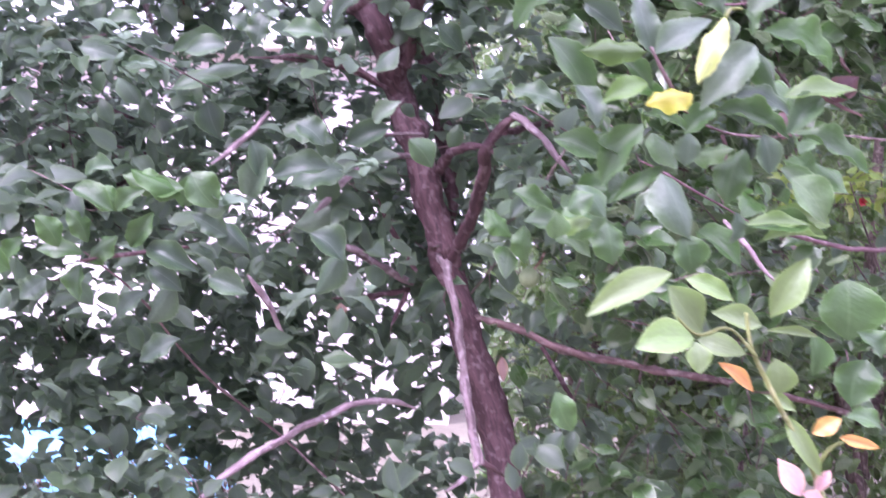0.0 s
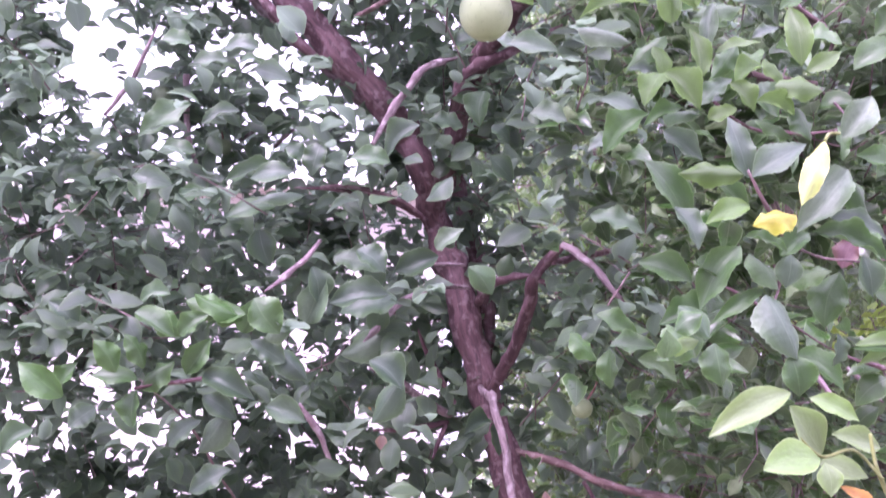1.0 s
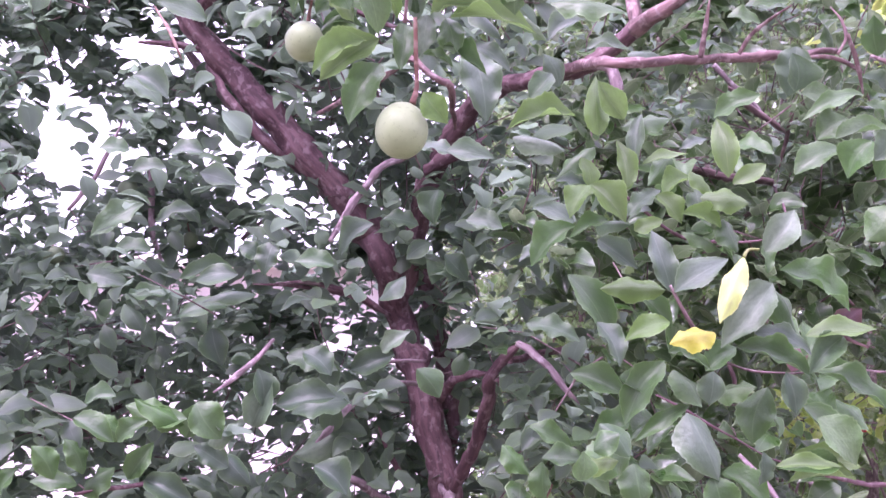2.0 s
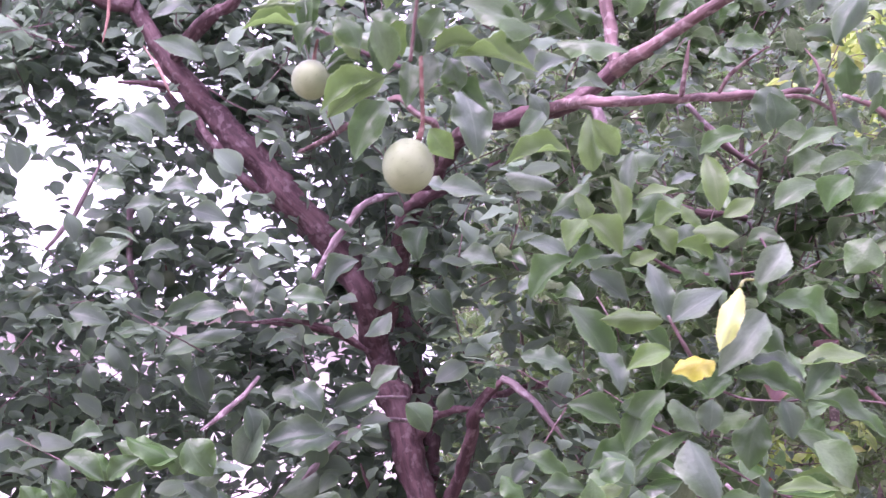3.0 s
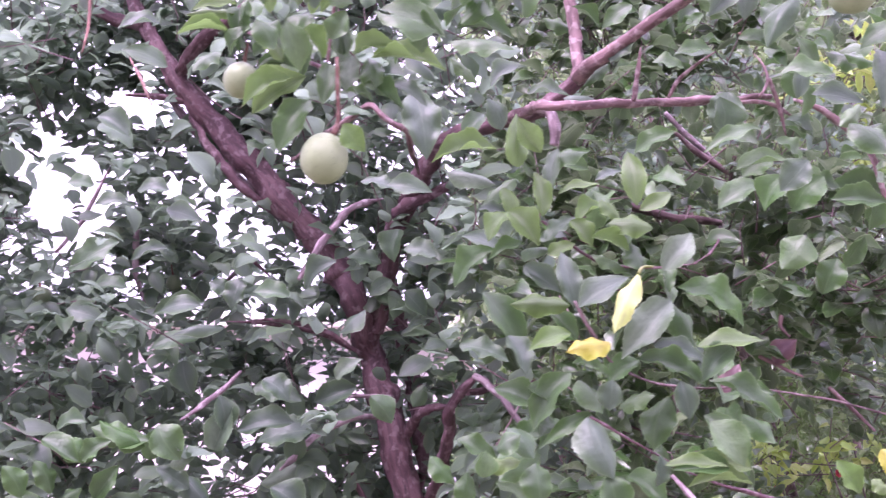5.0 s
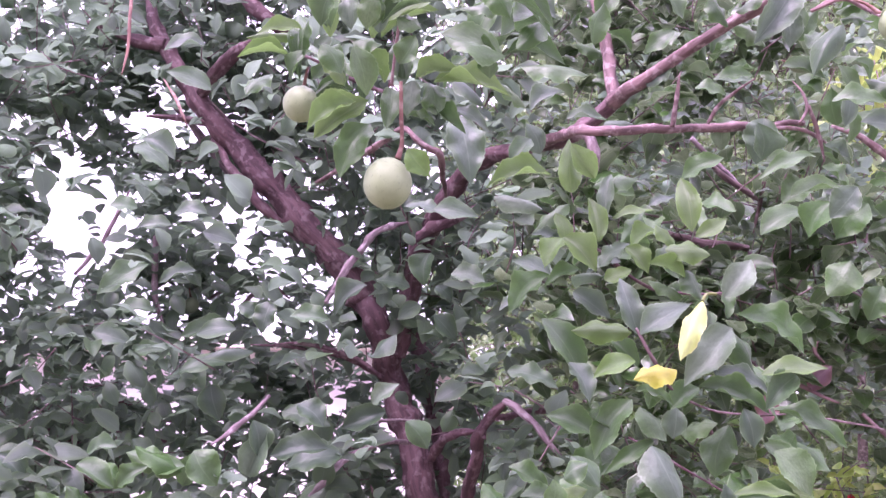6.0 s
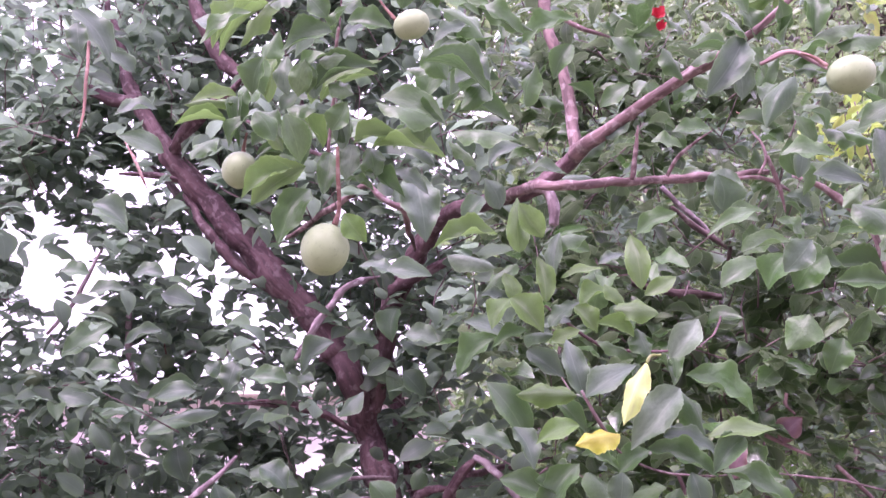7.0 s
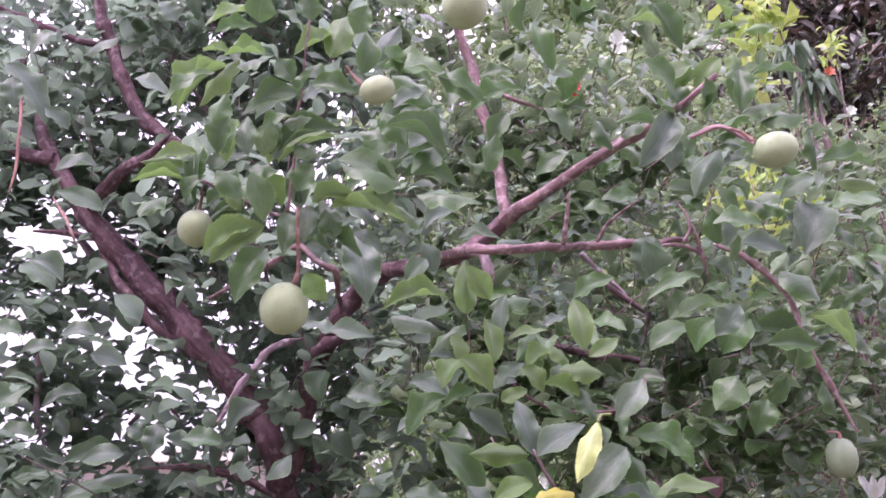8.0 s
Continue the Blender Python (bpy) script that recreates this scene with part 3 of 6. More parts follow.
wood("twig", "pinkbark", [(0.395, 1.728, 2.454), (0.4, 1.704, 2.503), (0.405, 1.684, 2.542)], [0.0041, 0.0046, 0.0014])
wood("twig", "pinkbark", [(0.633, 1.674, 2.47), (0.655, 1.698, 2.416), (0.666, 1.716, 2.377)], [0.0036, 0.0040, 0.0011])
wood("twig", "pinkbark", [(0.277, 1.839, 2.896), (0.349, 1.832, 2.848), (0.406, 1.819, 2.818)], [0.0042, 0.0046, 0.0013])
wood("twig", "palebark", [(-1.001, 2.53, 2.415), (-0.952, 2.518, 2.471), (-0.91, 2.502, 2.539), (-0.866, 2.48, 2.636)], [0.0041, 0.0065, 0.0059, 0.0018])
wood("twig", "palebark", [(-0.822, 2.603, 2.553), (-0.823, 2.625, 2.461), (-0.811, 2.645, 2.375), (-0.789, 2.662, 2.304)], [0.0073, 0.0088, 0.0082, 0.0024])
wood("branch", "bark", [(-1.189, 2.665, 1.825), (-1.125, 2.708, 1.864), (-1.043, 2.752, 1.901), (-0.958, 2.795, 1.941), (-0.868, 2.837, 1.989)], [0.0094, 0.0107, 0.0095, 0.0083, 0.0025])
wood("branch", "bark", [(-1.121, 2.82, 2.07), (-1.058, 2.829, 2.047), (-0.98, 2.837, 2.028), (-0.888, 2.887, 2.044), (-0.775, 2.937, 2.062)], [0.0105, 0.0190, 0.0175, 0.0119, 0.0034])
wood("twig", "bark", [(-0.979, 2.795, 2.159), (-0.869, 2.813, 2.114), (-0.76, 2.878, 2.085)], [0.0066, 0.0088, 0.0030])
wood("twig", "pinkbark", [(-0.075, 1.084, 2.359), (-0.08, 1.101, 2.335), (-0.083, 1.125, 2.298), (-0.088, 1.141, 2.256), (-0.093, 1.153, 2.219)], [0.0017, 0.0021, 0.0017, 0.0017, 0.0024], "reddish leafy shoot")
wood("twig", "twigbark", [(0.23, 1.293, 1.94), (0.243, 1.3, 1.917), (0.258, 1.308, 1.894), (0.283, 1.338, 1.867), (0.342, 1.396, 1.854), (0.422, 1.46, 1.859), (0.526, 1.56, 1.882)], [0.0016, 0.0024, 0.0024, 0.0017, 0.0015, 0.0015, 0.0007])
wood("twig", "bark", [(0.254, 1.539, 1.839), (0.295, 1.541, 1.818), (0.348, 1.564, 1.792), (0.427, 1.618, 1.759)], [0.0014, 0.0019, 0.0019, 0.0011])
wood("twig", "bark", [(-0.222, 1.245, 2.315), (-0.176, 1.244, 2.291), (-0.126, 1.234, 2.26), (-0.084, 1.201, 2.234)], [0.0020, 0.0029, 0.0029, 0.0013])
wood("twig", "pinkbark", [(0.551, 1.394, 2.491), (0.583, 1.358, 2.489), (0.613, 1.344, 2.466), (0.624, 1.323, 2.438)], [0.0032, 0.0039, 0.0047, 0.0021])
wood("twig", "bark", [(0.199, 1.438, 2.106), (0.232, 1.447, 2.082), (0.266, 1.465, 2.062), (0.31, 1.48, 2.05), (0.381, 1.502, 2.054), (0.442, 1.502, 2.061)], [0.0018, 0.0024, 0.0024, 0.0024, 0.0020, 0.0007])
wood("twig", "bark", [(-0.7, 1.93, 1.707), (-0.64, 1.928, 1.717), (-0.573, 1.978, 1.73), (-0.514, 2.078, 1.745)], [0.0025, 0.0037, 0.0038, 0.0018])
wood("branch", "bark", [(0.21, 1.848, 3.236), (0.115, 1.546, 3.073), (0.007, 1.251, 2.783), (-0.048, 1.106, 2.586), (-0.067, 1.061, 2.451), (-0.075, 1.086, 2.356)], [0.0067, 0.0053, 0.0034, 0.0022, 0.0017, 0.0008])
wood("branch", "twigbark", [(0.921, 1.984, 1.905), (0.797, 1.922, 1.923), (0.66, 1.766, 1.909), (0.518, 1.561, 1.881)], [0.0014, 0.0020, 0.0018, 0.0007])
wood("twig", "bark", [(0.654, 2.195, 2.374), (0.58, 1.919, 2.246), (0.503, 1.669, 2.135), (0.437, 1.501, 2.061)], [0.0027, 0.0021, 0.0018, 0.0007])
wood("branch", "bark", [(0.941, 2.163, 1.768), (0.739, 1.959, 1.735), (0.553, 1.753, 1.742), (0.427, 1.618, 1.758)], [0.0043, 0.0043, 0.0034, 0.0011])
wood("branch", "twigbark", [(-0.261, 2.664, 1.124), (-0.439, 2.548, 1.319), (-0.577, 2.336, 1.481), (-0.619, 2.026, 1.641), (-0.69, 1.919, 1.723)], [0.0035, 0.0031, 0.0029, 0.0025, 0.0009])
wood("twig", "palebark", [(-0.740, 2.900, 2.464), (-0.670, 2.900, 2.511), (-0.578, 2.900, 2.533)], [0.0060, 0.0060, 0.0030])
wood("twig", "palebark", [(-0.638, 2.900, 2.446), (-0.603, 2.900, 2.485), (-0.564, 2.900, 2.513)], [0.0060, 0.0050, 0.0030])
wood("twig", "bark", [(-0.532, 2.700, 2.459), (-0.500, 2.700, 2.440), (-0.465, 2.700, 2.408)], [0.0050, 0.0050, 0.0030])
wood("twig", "pinkbark", [(0.662, 2.000, 2.030), (0.705, 2.000, 2.007), (0.746, 2.000, 1.990)], [0.0040, 0.0040, 0.0020])
wood("twig", "pinkbark", [(0.701, 2.000, 2.152), (0.717, 2.000, 2.124), (0.711, 2.000, 2.092), (0.726, 2.000, 2.069)], [0.0040, 0.0050, 0.0040, 0.0020])
wood("twig", "pinkbark", [(0.736, 2.000, 2.144), (0.715, 2.000, 2.120)], [0.0030, 0.0030])
wood("twig", "pinkbark", [(0.827, 2.100, 1.986), (0.863, 2.100, 1.949), (0.909, 2.100, 1.900)], [0.0040, 0.0040, 0.0020])
wood("twig", "pinkbark", [(0.508, 2.100, 1.969), (0.517, 2.100, 1.935), (0.502, 2.100, 1.889)], [0.0040, 0.0040, 0.0020])
wood("twig", "pinkbark", [(0.372, 2.200, 1.939), (0.419, 2.200, 1.925), (0.466, 2.200, 1.909)], [0.0040, 0.0040, 0.0020])
wood("branch", "bark", [(-0.672, 2.500, 2.798), (-0.623, 2.470, 2.723), (-0.570, 2.450, 2.651), (-0.503, 2.460, 2.574), (-0.450, 2.500, 2.534)], [0.0060, 0.0100, 0.0125, 0.0125, 0.0080])
wood("twig", "stalk", [(-0.618, 1.620, 2.699), (-0.605, 1.600, 2.616), (-0.602, 1.600, 2.537), (-0.606, 1.600, 2.484)], [0.0032, 0.0030, 0.0028, 0.0008])
wood("twig", "stalk", [(-0.594, 1.800, 2.587), (-0.559, 1.760, 2.528), (-0.538, 1.750, 2.489), (-0.523, 1.760, 2.459)], [0.0010, 0.0030, 0.0030, 0.0008])
wood("branch", "pinkbark", [(-0.368, 2.400, 2.619), (-0.267, 2.150, 2.560), (-0.207, 2.000, 2.522), (-0.164, 1.950, 2.524), (-0.134, 1.920, 2.535), (-0.110, 1.900, 2.530), (-0.089, 1.900, 2.508), (-0.065, 1.920, 2.494), (-0.048, 1.950, 2.496), (-0.040, 2.050, 2.492), (-0.035, 2.250, 2.527)], [0.0050, 0.0060, 0.0070, 0.0070, 0.0060, 0.0060, 0.0070, 0.0070, 0.0070, 0.0060, 0.0040])

# a young plant that stands before the tree
sapling = thing("sapling", (0.511, 1.317, 0), "slender young plant with yellow-green leaves, some orange and pink", "plant")
wood("twig", "greenstem", [(0.511, 1.317, 0.491), (0.498, 1.299, 0.815), (0.462, 1.271, 1.144), (0.433, 1.25, 1.339), (0.417, 1.246, 1.403), (0.395, 1.223, 1.444), (0.363, 1.2, 1.497), (0.336, 1.186, 1.541), (0.315, 1.174, 1.584), (0.309, 1.171, 1.62)], [0.0033, 0.0033, 0.0030, 0.0030, 0.0027, 0.0026, 0.0026, 0.0026, 0.0023, 0.0017], "green young shoot", bearer=sapling)
wood("twig", "greenstem", [(0.321, 1.174, 1.572), (0.291, 1.172, 1.602), (0.257, 1.171, 1.596), (0.23, 1.169, 1.62)], [0.0020, 0.0017, 0.0017, 0.0011], "thin green stem", bearer=sapling)
wood("twig", "greenstem", [(0.395, 1.223, 1.444), (0.41, 1.212, 1.471), (0.425, 1.202, 1.481)], [0.0020, 0.0017, 0.0011], "thin green stem", bearer=sapling)

# where leaves are kept off so that the camera sees the limbs and twigs: two ends and a clearance
VIEWPOINT = Vector((0.02, 0.0, 1.6))
VIEW_LIMBS = [
    ((0.07, 2.56, 1.33), (0.0, 2.545, 1.57), 0.045),
    ((-0.07, 2.53, 1.79), (-0.18, 2.51, 2.2), 0.045),
    ((-0.04, 2.56, 1.82), (-0.18, 2.43, 2.22), 0.06),
    ((-0.21, 2.46, 2.28), (-0.55, 2.33, 2.68), 0.033),
    ((-0.57, 2.42, 2.72), (-0.76, 2.33, 2.97), 0.019),
    ((-0.09, 2.3, 2.31), (0.01, 2.22, 2.58), 0.045),
    ((0.03, 1.99, 2.48), (0.18, 1.97, 2.53), 0.03),
    ((0.09, 1.89, 2.47), (0.27, 1.87, 2.53), 0.017),
    ((0.27, 1.65, 2.47), (0.48, 1.58, 2.59), 0.019),
    ((0.31, 1.87, 2.6), (0.23, 1.72, 2.91), 0.019),
    ((0.23, 1.64, 2.4), (0.6, 1.6, 2.39), 0.014),
    ((0.61, 1.52, 2.34), (0.81, 1.61, 2.1), 0.012),
    ((-0.02, 2.24, 1.73), (0.04, 2.23, 1.96), 0.022),
]
VIEW_LIMBS += [
    ((-0.03, 2.19, 1.7), (0.03, 2.21, 1.31), 0.017),
    ((-0.64, 2.3, 3.27), (-0.68, 2.25, 3.4), 0.017),
    ((-0.3, 2.25, 2.27), (-0.13, 2.2, 2.44), 0.014),
    ((0.46, 2.18, 2.41), (0.65, 2.19, 2.38), 0.014),
    ((-0, 2.4, 1.62), (0.49, 2.42, 1.48), 0.011),
    ((-0.74, 2.72, 2.43), (-0.74, 2.74, 2.37), 0.017),
    ((0.16, 2.36, 1.74), (0.14, 2.37, 1.67), 0.03),
    ((-0.08, 2.18, 1.94), (-0.31, 2.18, 1.82), 0.012),
    ((0.56, 2.16, 2.63), (0.68, 2.21, 2.51), 0.011),
    ((0.09, 2.13, 2.01), (0.2, 2.13, 1.92), 0.011),
    ((-0.56, 2.37, 3.13), (-0.65, 2.3, 3.29), 0.02),
    ((-0.62, 2.42, 2.79), (-0.86, 2.42, 3.14), 0.026),
    ((-0.68, 2.4, 2.91), (-0.47, 2.15, 2.98), 0.02),
    ((-0.46, 2.3, 3.05), (-0.55, 2.3, 3.11), 0.02),
    ((-0.66, 2.32, 3.35), (-0.95, 2.15, 3.37), 0.014),
]
# gaps right through the crown, fitted to the camera's view: two ways and a clearance at arm's length
VIEW_GAPS = [
    ((-0.365, 0.857, 0.365), (-0.344, 0.885, 0.315), 0.026, 0.8),
    ((-0.329, 0.877, 0.35), (-0.32, 0.891, 0.322), 0.016, 0.85),
    ((-0.373, 0.853, 0.366), (-0.34, 0.871, 0.355), 0.026, 0.88),
    ((-0.373, 0.869, 0.325), (-0.359, 0.877, 0.321), 0.016, 1),
    ((-0.292, 0.858, 0.421), (-0.283, 0.863, 0.418), 0.012, 1),
    ((-0.221, 0.91, 0.351), (-0.185, 0.93, 0.317), 0.016, 0.6),
    ((-0.251, 0.899, 0.358), (-0.211, 0.927, 0.311), 0.012, 0.6),
    ((0.296, 0.943, 0.153), (0.363, 0.928, 0.086), 0.045, 0.8),
    ((0.329, 0.937, 0.114), (0.342, 0.935, 0.094), 0.025, 1),
    ((0.418, 0.71, 0.567), (0.46, 0.723, 0.515), 0.045, 0.95),
    ((0.355, 0.823, 0.444), (0.378, 0.828, 0.413), 0.018, 0.9),
    ((0.153, 0.786, 0.599), (0.343, 0.757, 0.556), 0.06, 0.3),
    ((0.371, 0.808, 0.458), (0.381, 0.819, 0.428), 0.018, 0.9),
    ((0.3, 0.951, -0.08), (0.331, 0.932, -0.146), 0.035, 0.7),
]
VIEW_GAPS += [
    ((-0.38, 0.893, 0.243), (-0.104, 0.972, 0.21), 0.06, 0.14),
    ((-0.229, 0.972, 0.057), (-0.073, 0.994, -0.084), 0.12, 0.08),
    ((-0.395, 0.919, -0), (-0.261, 0.961, -0.092), 0.09, 0.1),
    ((-0.307, 0.857, 0.415), (-0.158, 0.935, 0.318), 0.07, 0.07),
    ((-0.304, 0.849, 0.433), (-0.277, 0.86, 0.428), 0.03, 0.5),
    ((0.051, 0.97, 0.239), (0.245, 0.951, 0.188), 0.05, 0.4),
    ((0.113, 0.951, 0.289), (0.145, 0.955, 0.258), 0.03, 0.4),
    ((0.39, 0.734, 0.556), (0.411, 0.753, 0.514), 0.022, 1),
    ((0.195, 0.804, 0.561), (0.203, 0.806, 0.555), 0.011, 1),
    ((0.049, 0.998, 0.05), (0.056, 0.998, 0.028), 0.02, 1),
    ((0.05, 0.998, 0.045), (0.055, 0.998, 0.026), 0.018, 1),
    ((-0.387, 0.917, -0.098), (-0.369, 0.921, -0.128), 0.028, 0.7),
    ((-0.33, 0.937, -0.11), (-0.265, 0.957, -0.122), 0.018, 0.6),
]


def in_view_gap(p):
    """Whether a place hides a bare limb from the camera, or lies in one of the view gaps."""
    off = p - VIEWPOINT
    dist = off.length
    way = off / dist
    for a, b, clear in VIEW_LIMBS:
        a, b = Vector(a) - VIEWPOINT, Vector(b) - VIEWPOINT
        if dist > max(a.length, b.length) + 0.05:
            continue
        u, v = a.normalized(), b.normalized()
        s = max(0.0, min(1.0, (way - u).dot(v - u) / max(1e-9, (v - u).length_squared)))
        if (way - u.lerp(v, s)).length * dist < clear + 0.012:
            return True
    for u, v, clear, share in VIEW_GAPS:
        u, v = Vector(u), Vector(v)
        s = max(0.0, min(1.0, (way - u).dot(v - u) / max(1e-9, (v - u).length_squared)))
        if (way - u.lerp(v, s)).length < clear and noise.cell(p * 23.0) < share:
            return True
    return False


def crown():
    """The mass of the crown: leafy shoots all through an egg-shaped shell round the limbs, and in patches placed to fit
    the camera's view.
    """
    rng = random.Random(11)
    leaves, fresh, stems = Foliage(rng, 7, 4, 0.16, 0.2, 0.045), Foliage(rng, 7, 4, 0.16, 0.2, 0.045), bmesh.new()
    inner = Foliage(rng, 4, 2, 0.16, 0.2, 0.05)
    middle = Foliage(random.Random(12), 5, 3, 0.16, 0.2, 0.05)
    middle.rng = rng
    parts = [(3340, (0.05, 2.85, 2.3), (2.3, 1.15, 1.9)), (4520, (-1.0, 2.7, 2.35), (1.15, 0.5, 1.5)), (4670, (0.35, 2.1, 2.1), (0.5, 0.3, 0.55))]
    parts.append((4840, (-0.85, 2.75, 1.2), (0.5, 0.45, 0.42)))
    parts.append((4900, (-0.95, 2.7, 3.05), (0.35, 0.4, 0.3)))
    parts.append((5000, (-0.3, 2.4, 3.4), (0.45, 0.4, 0.25)))
    parts.append((5100, (-0.2, 3.0, 1.15), (0.34, 0.3, 0.34)))
    parts.append((5210, (-0.55, 2.85, 1.65), (0.5, 0.3, 0.4)))
    parts.append((5232, (-0.46, 2.70, 2.84), (0.2, 0.15, 0.25)))
    parts.append((5260, (-0.29, 2.84, 2.56), (0.18, 0.15, 0.22)))
    parts.append((5282, (-0.71, 2.78, 2.55), (0.16, 0.15, 0.16)))
    parts.append((5322, (-0.12, 2.87, 1.56), (0.13, 0.15, 0.24)))
    parts.append((parts[-1][0] + 130, (-0.8, 2.8, 1.9), (0.75, 0.35, 0.6)))
    parts.append((parts[-1][0] + 200, (-0.9, 2.75, 2.95), (0.5, 0.35, 0.4)))
    parts.append((parts[-1][0] + 60, (-0.49, 2.95, 2.21), (0.25, 0.15, 0.2)))
    parts.append((parts[-1][0] + 60, (-0.89, 2.85, 3.70), (0.5, 0.3, 0.35)))
    parts.append((parts[-1][0] + 110, (-0.27, 2.65, 3.66), (0.45, 0.3, 0.28)))
    parts.append((parts[-1][0] + 60, (-0.89, 2.50, 1.28), (0.35, 0.2, 0.18)))
    parts.append((parts[-1][0] + 50, (-0.72, 2.75, 1.48), (0.3, 0.2, 0.25)))
    parts.append((parts[-1][0] + 40, (-1.09, 2.65, 1.53), (0.2, 0.15, 0.2)))
    parts.append((parts[-1][0] + 60, (0.74, 2.05, 2.33), (0.5, 0.2, 0.35)))
    parts.append((parts[-1][0] + 60, (0.58, 2.40, 3.10), (0.35, 0.25, 0.25)))
    made = 0
    while made < parts[-1][0]:
        d = rnd_dir(rng)
        r = rng.random() ** 0.4
        mid, size = next((Vector(m), Vector(z)) for upto, m, z in parts if made < upto)
        p = mid + Vector((d.x * size.x, d.y * size.y, d.z * size.z)) * r
        if p.z < 0.6 or noise.noise(p * 5.0) < -0.2:
            continue
        way = (d * 0.7 + Vector((0, 0, 0.25)) + rnd_dir(rng) * 0.7).normalized()
        # Leaf colour split by side: greener right, left greyed by its backlight.
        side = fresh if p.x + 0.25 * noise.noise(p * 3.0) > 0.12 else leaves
        if p.y > 2.72:
            side = inner if p.y > 2.95 else middle if side is leaves else side
        shoot(rng, side, stems, p, way, rng.uniform(0.12, 0.26), rng.randint(6, 11), 0.065, 0.0018, wide=0.66, keep_clear=in_view_gap, top=0.95, front=0.45, flat=0.55)
        made += 1
    for _ in range(14):
        d = rnd_dir(rng)
        p = Vector((0.0, 2.8, 2.35)) + Vector((d.x * 1.7, d.y * 0.8, d.z * 1.3)) * rng.random() ** 0.5
        if p.z < 0.9:
            continue
        way = (Vector((p.x * 0.8, p.y - 2.8, 0.35)) + rnd_dir(rng) * 0.6).normalized()
        if in_view_gap(p) or in_view_gap(p + way * 0.2):
            continue
        ln, r = rng.uniform(0.25, 0.6), rng.uniform(0.003, 0.0065)
        tube(stems, smooth_line([p, p + way * ln * 0.5 + rnd_dir(rng) * ln * 0.1, p + way * ln], [r, r * 0.8, r * 0.4], 3), 6, 0.2)
    # shoots on the far side of the crown, placed to fill gaps in the camera's view
    made = 0
    while made < 250:
        p = Vector((rng.uniform(-1.9, -0.1), rng.uniform(3.1, 3.5), rng.uniform(1.72, 2.7)))
        if noise.noise(p * 3.0) < -0.25:
            continue
        way = (rnd_dir(rng) + Vector((0, 0, 0.3))).normalized()
        shoot(rng, inner, stems, p, way, rng.uniform(0.14, 0.28), rng.randint(6, 11), 0.068, 0.002, wide=0.66, keep_clear=in_view_gap, top=0.95, front=0.45, flat=0.55)
        made += 1
    for v in stems.verts:
        v.co -= TREE_AT
    ob = new("crown", leaves.mesh("crown", MASS, TREE_AT))
    ob.parent = tree
    tagged(ob, "dense grey-green glossy leaves", kind="stuff")
    ob = new("crown", middle.mesh("crown", MASS, TREE_AT))
    ob.parent = tree
    tagged(ob, "dense grey-green glossy leaves", kind="stuff")
    ob = new("inner_leaves", inner.mesh("inner_leaves", MASS, TREE_AT))
    ob.parent = tree
    tagged(ob, "grey-green leaves at the back of the crown", kind="stuff")
    ob = new("right_leaves", fresh.mesh("right_leaves", RIGHT_MASS, TREE_AT))
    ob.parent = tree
    tagged(ob, "dense greener glossy leaves on the right of the crown", kind="stuff")
    tagged(part("fine_wood", stems, BARK["twigbark"], tree), "thin greyish brown twigs", kind="stuff")


crown()

LEAF_SHAPES = {}
FLAT_LEAVES = ("leaf_young", "leaf_pink")


def leaf(kind, base, tip, width, rng, bearer):
    """A single leaf, as a part of its own under the plant that bears it."""
    flat = kind in FLAT_LEAVES
    if kind not in LEAF_SHAPES:
        LEAF_SHAPES[kind] = []
        for _ in range(12):
            if flat:
                p, f, u = leaf_grid(rng, 16, 6, rng.uniform(0.03, 0.12), rng.uniform(0.0, 0.1), rng.uniform(0.01, 0.04), rng.uniform(0.44, 0.52), 0.15)
            else:
                p, f, u = leaf_grid(rng, 28, 8, rng.choice((-0.16, 0.08, 0.14, 0.22, 0.28)), rng.uniform(0.02, 0.2), rng.uniform(0.03, 0.08), rng.uniform(0.4, 0.5), 0.3)
            LEAF_SHAPES[kind].append(mesh_from("leaf", p, f, u, LEAF[kind]))
    ob = new("leaf", rng.choice(LEAF_SHAPES[kind]))
    ob.parent = bearer
    face = Vector((rng.uniform(-0.15, 0.15), -0.9, 0.35)) if flat else Vector((rng.uniform(-0.35, 0.35), -0.8, rng.uniform(0.15, 0.7)))
    m = leaf_frame(base, tip, width, face)
    m.translation -= bearer.location
    ob.matrix_local = m
    return ob


def sprig(kind, leaves, label="", bearer=None):
    """A spray of single leaves: base, tip and width of each."""
    rng = random.Random(len(leaves) * 7 + int(1000 * leaves[0][0]))
    for bx, by, bz, tx, ty, tz, w in leaves:
        tagged(leaf(kind, (bx, by, bz), (tx, ty, tz), w, rng, bearer or tree), label)


sprig("leaf_light", [
    (0.457, 1.344, 1.731, 0.371, 1.318, 1.742, 0.035), (0.468, 1.385, 1.714, 0.384, 1.372, 1.719, 0.032)], "fresh mid-green leaf")
sprig("leaf_yellow", [
    (0.307, 1.24, 1.962, 0.268, 1.215, 1.888, 0.030)], "pale yellow withering leaf")
wood("leaf_stalk", "greenstem", [(0.307, 1.24, 1.962), (0.314, 1.243, 1.972), (0.327, 1.245, 1.973)], [0.0022, 0.002, 0.0017], "pale green leaf stalk")
sprig("leaf_gold", [
    (0.268, 1.24, 1.872, 0.212, 1.215, 1.857, 0.034)], "golden yellow leaf")
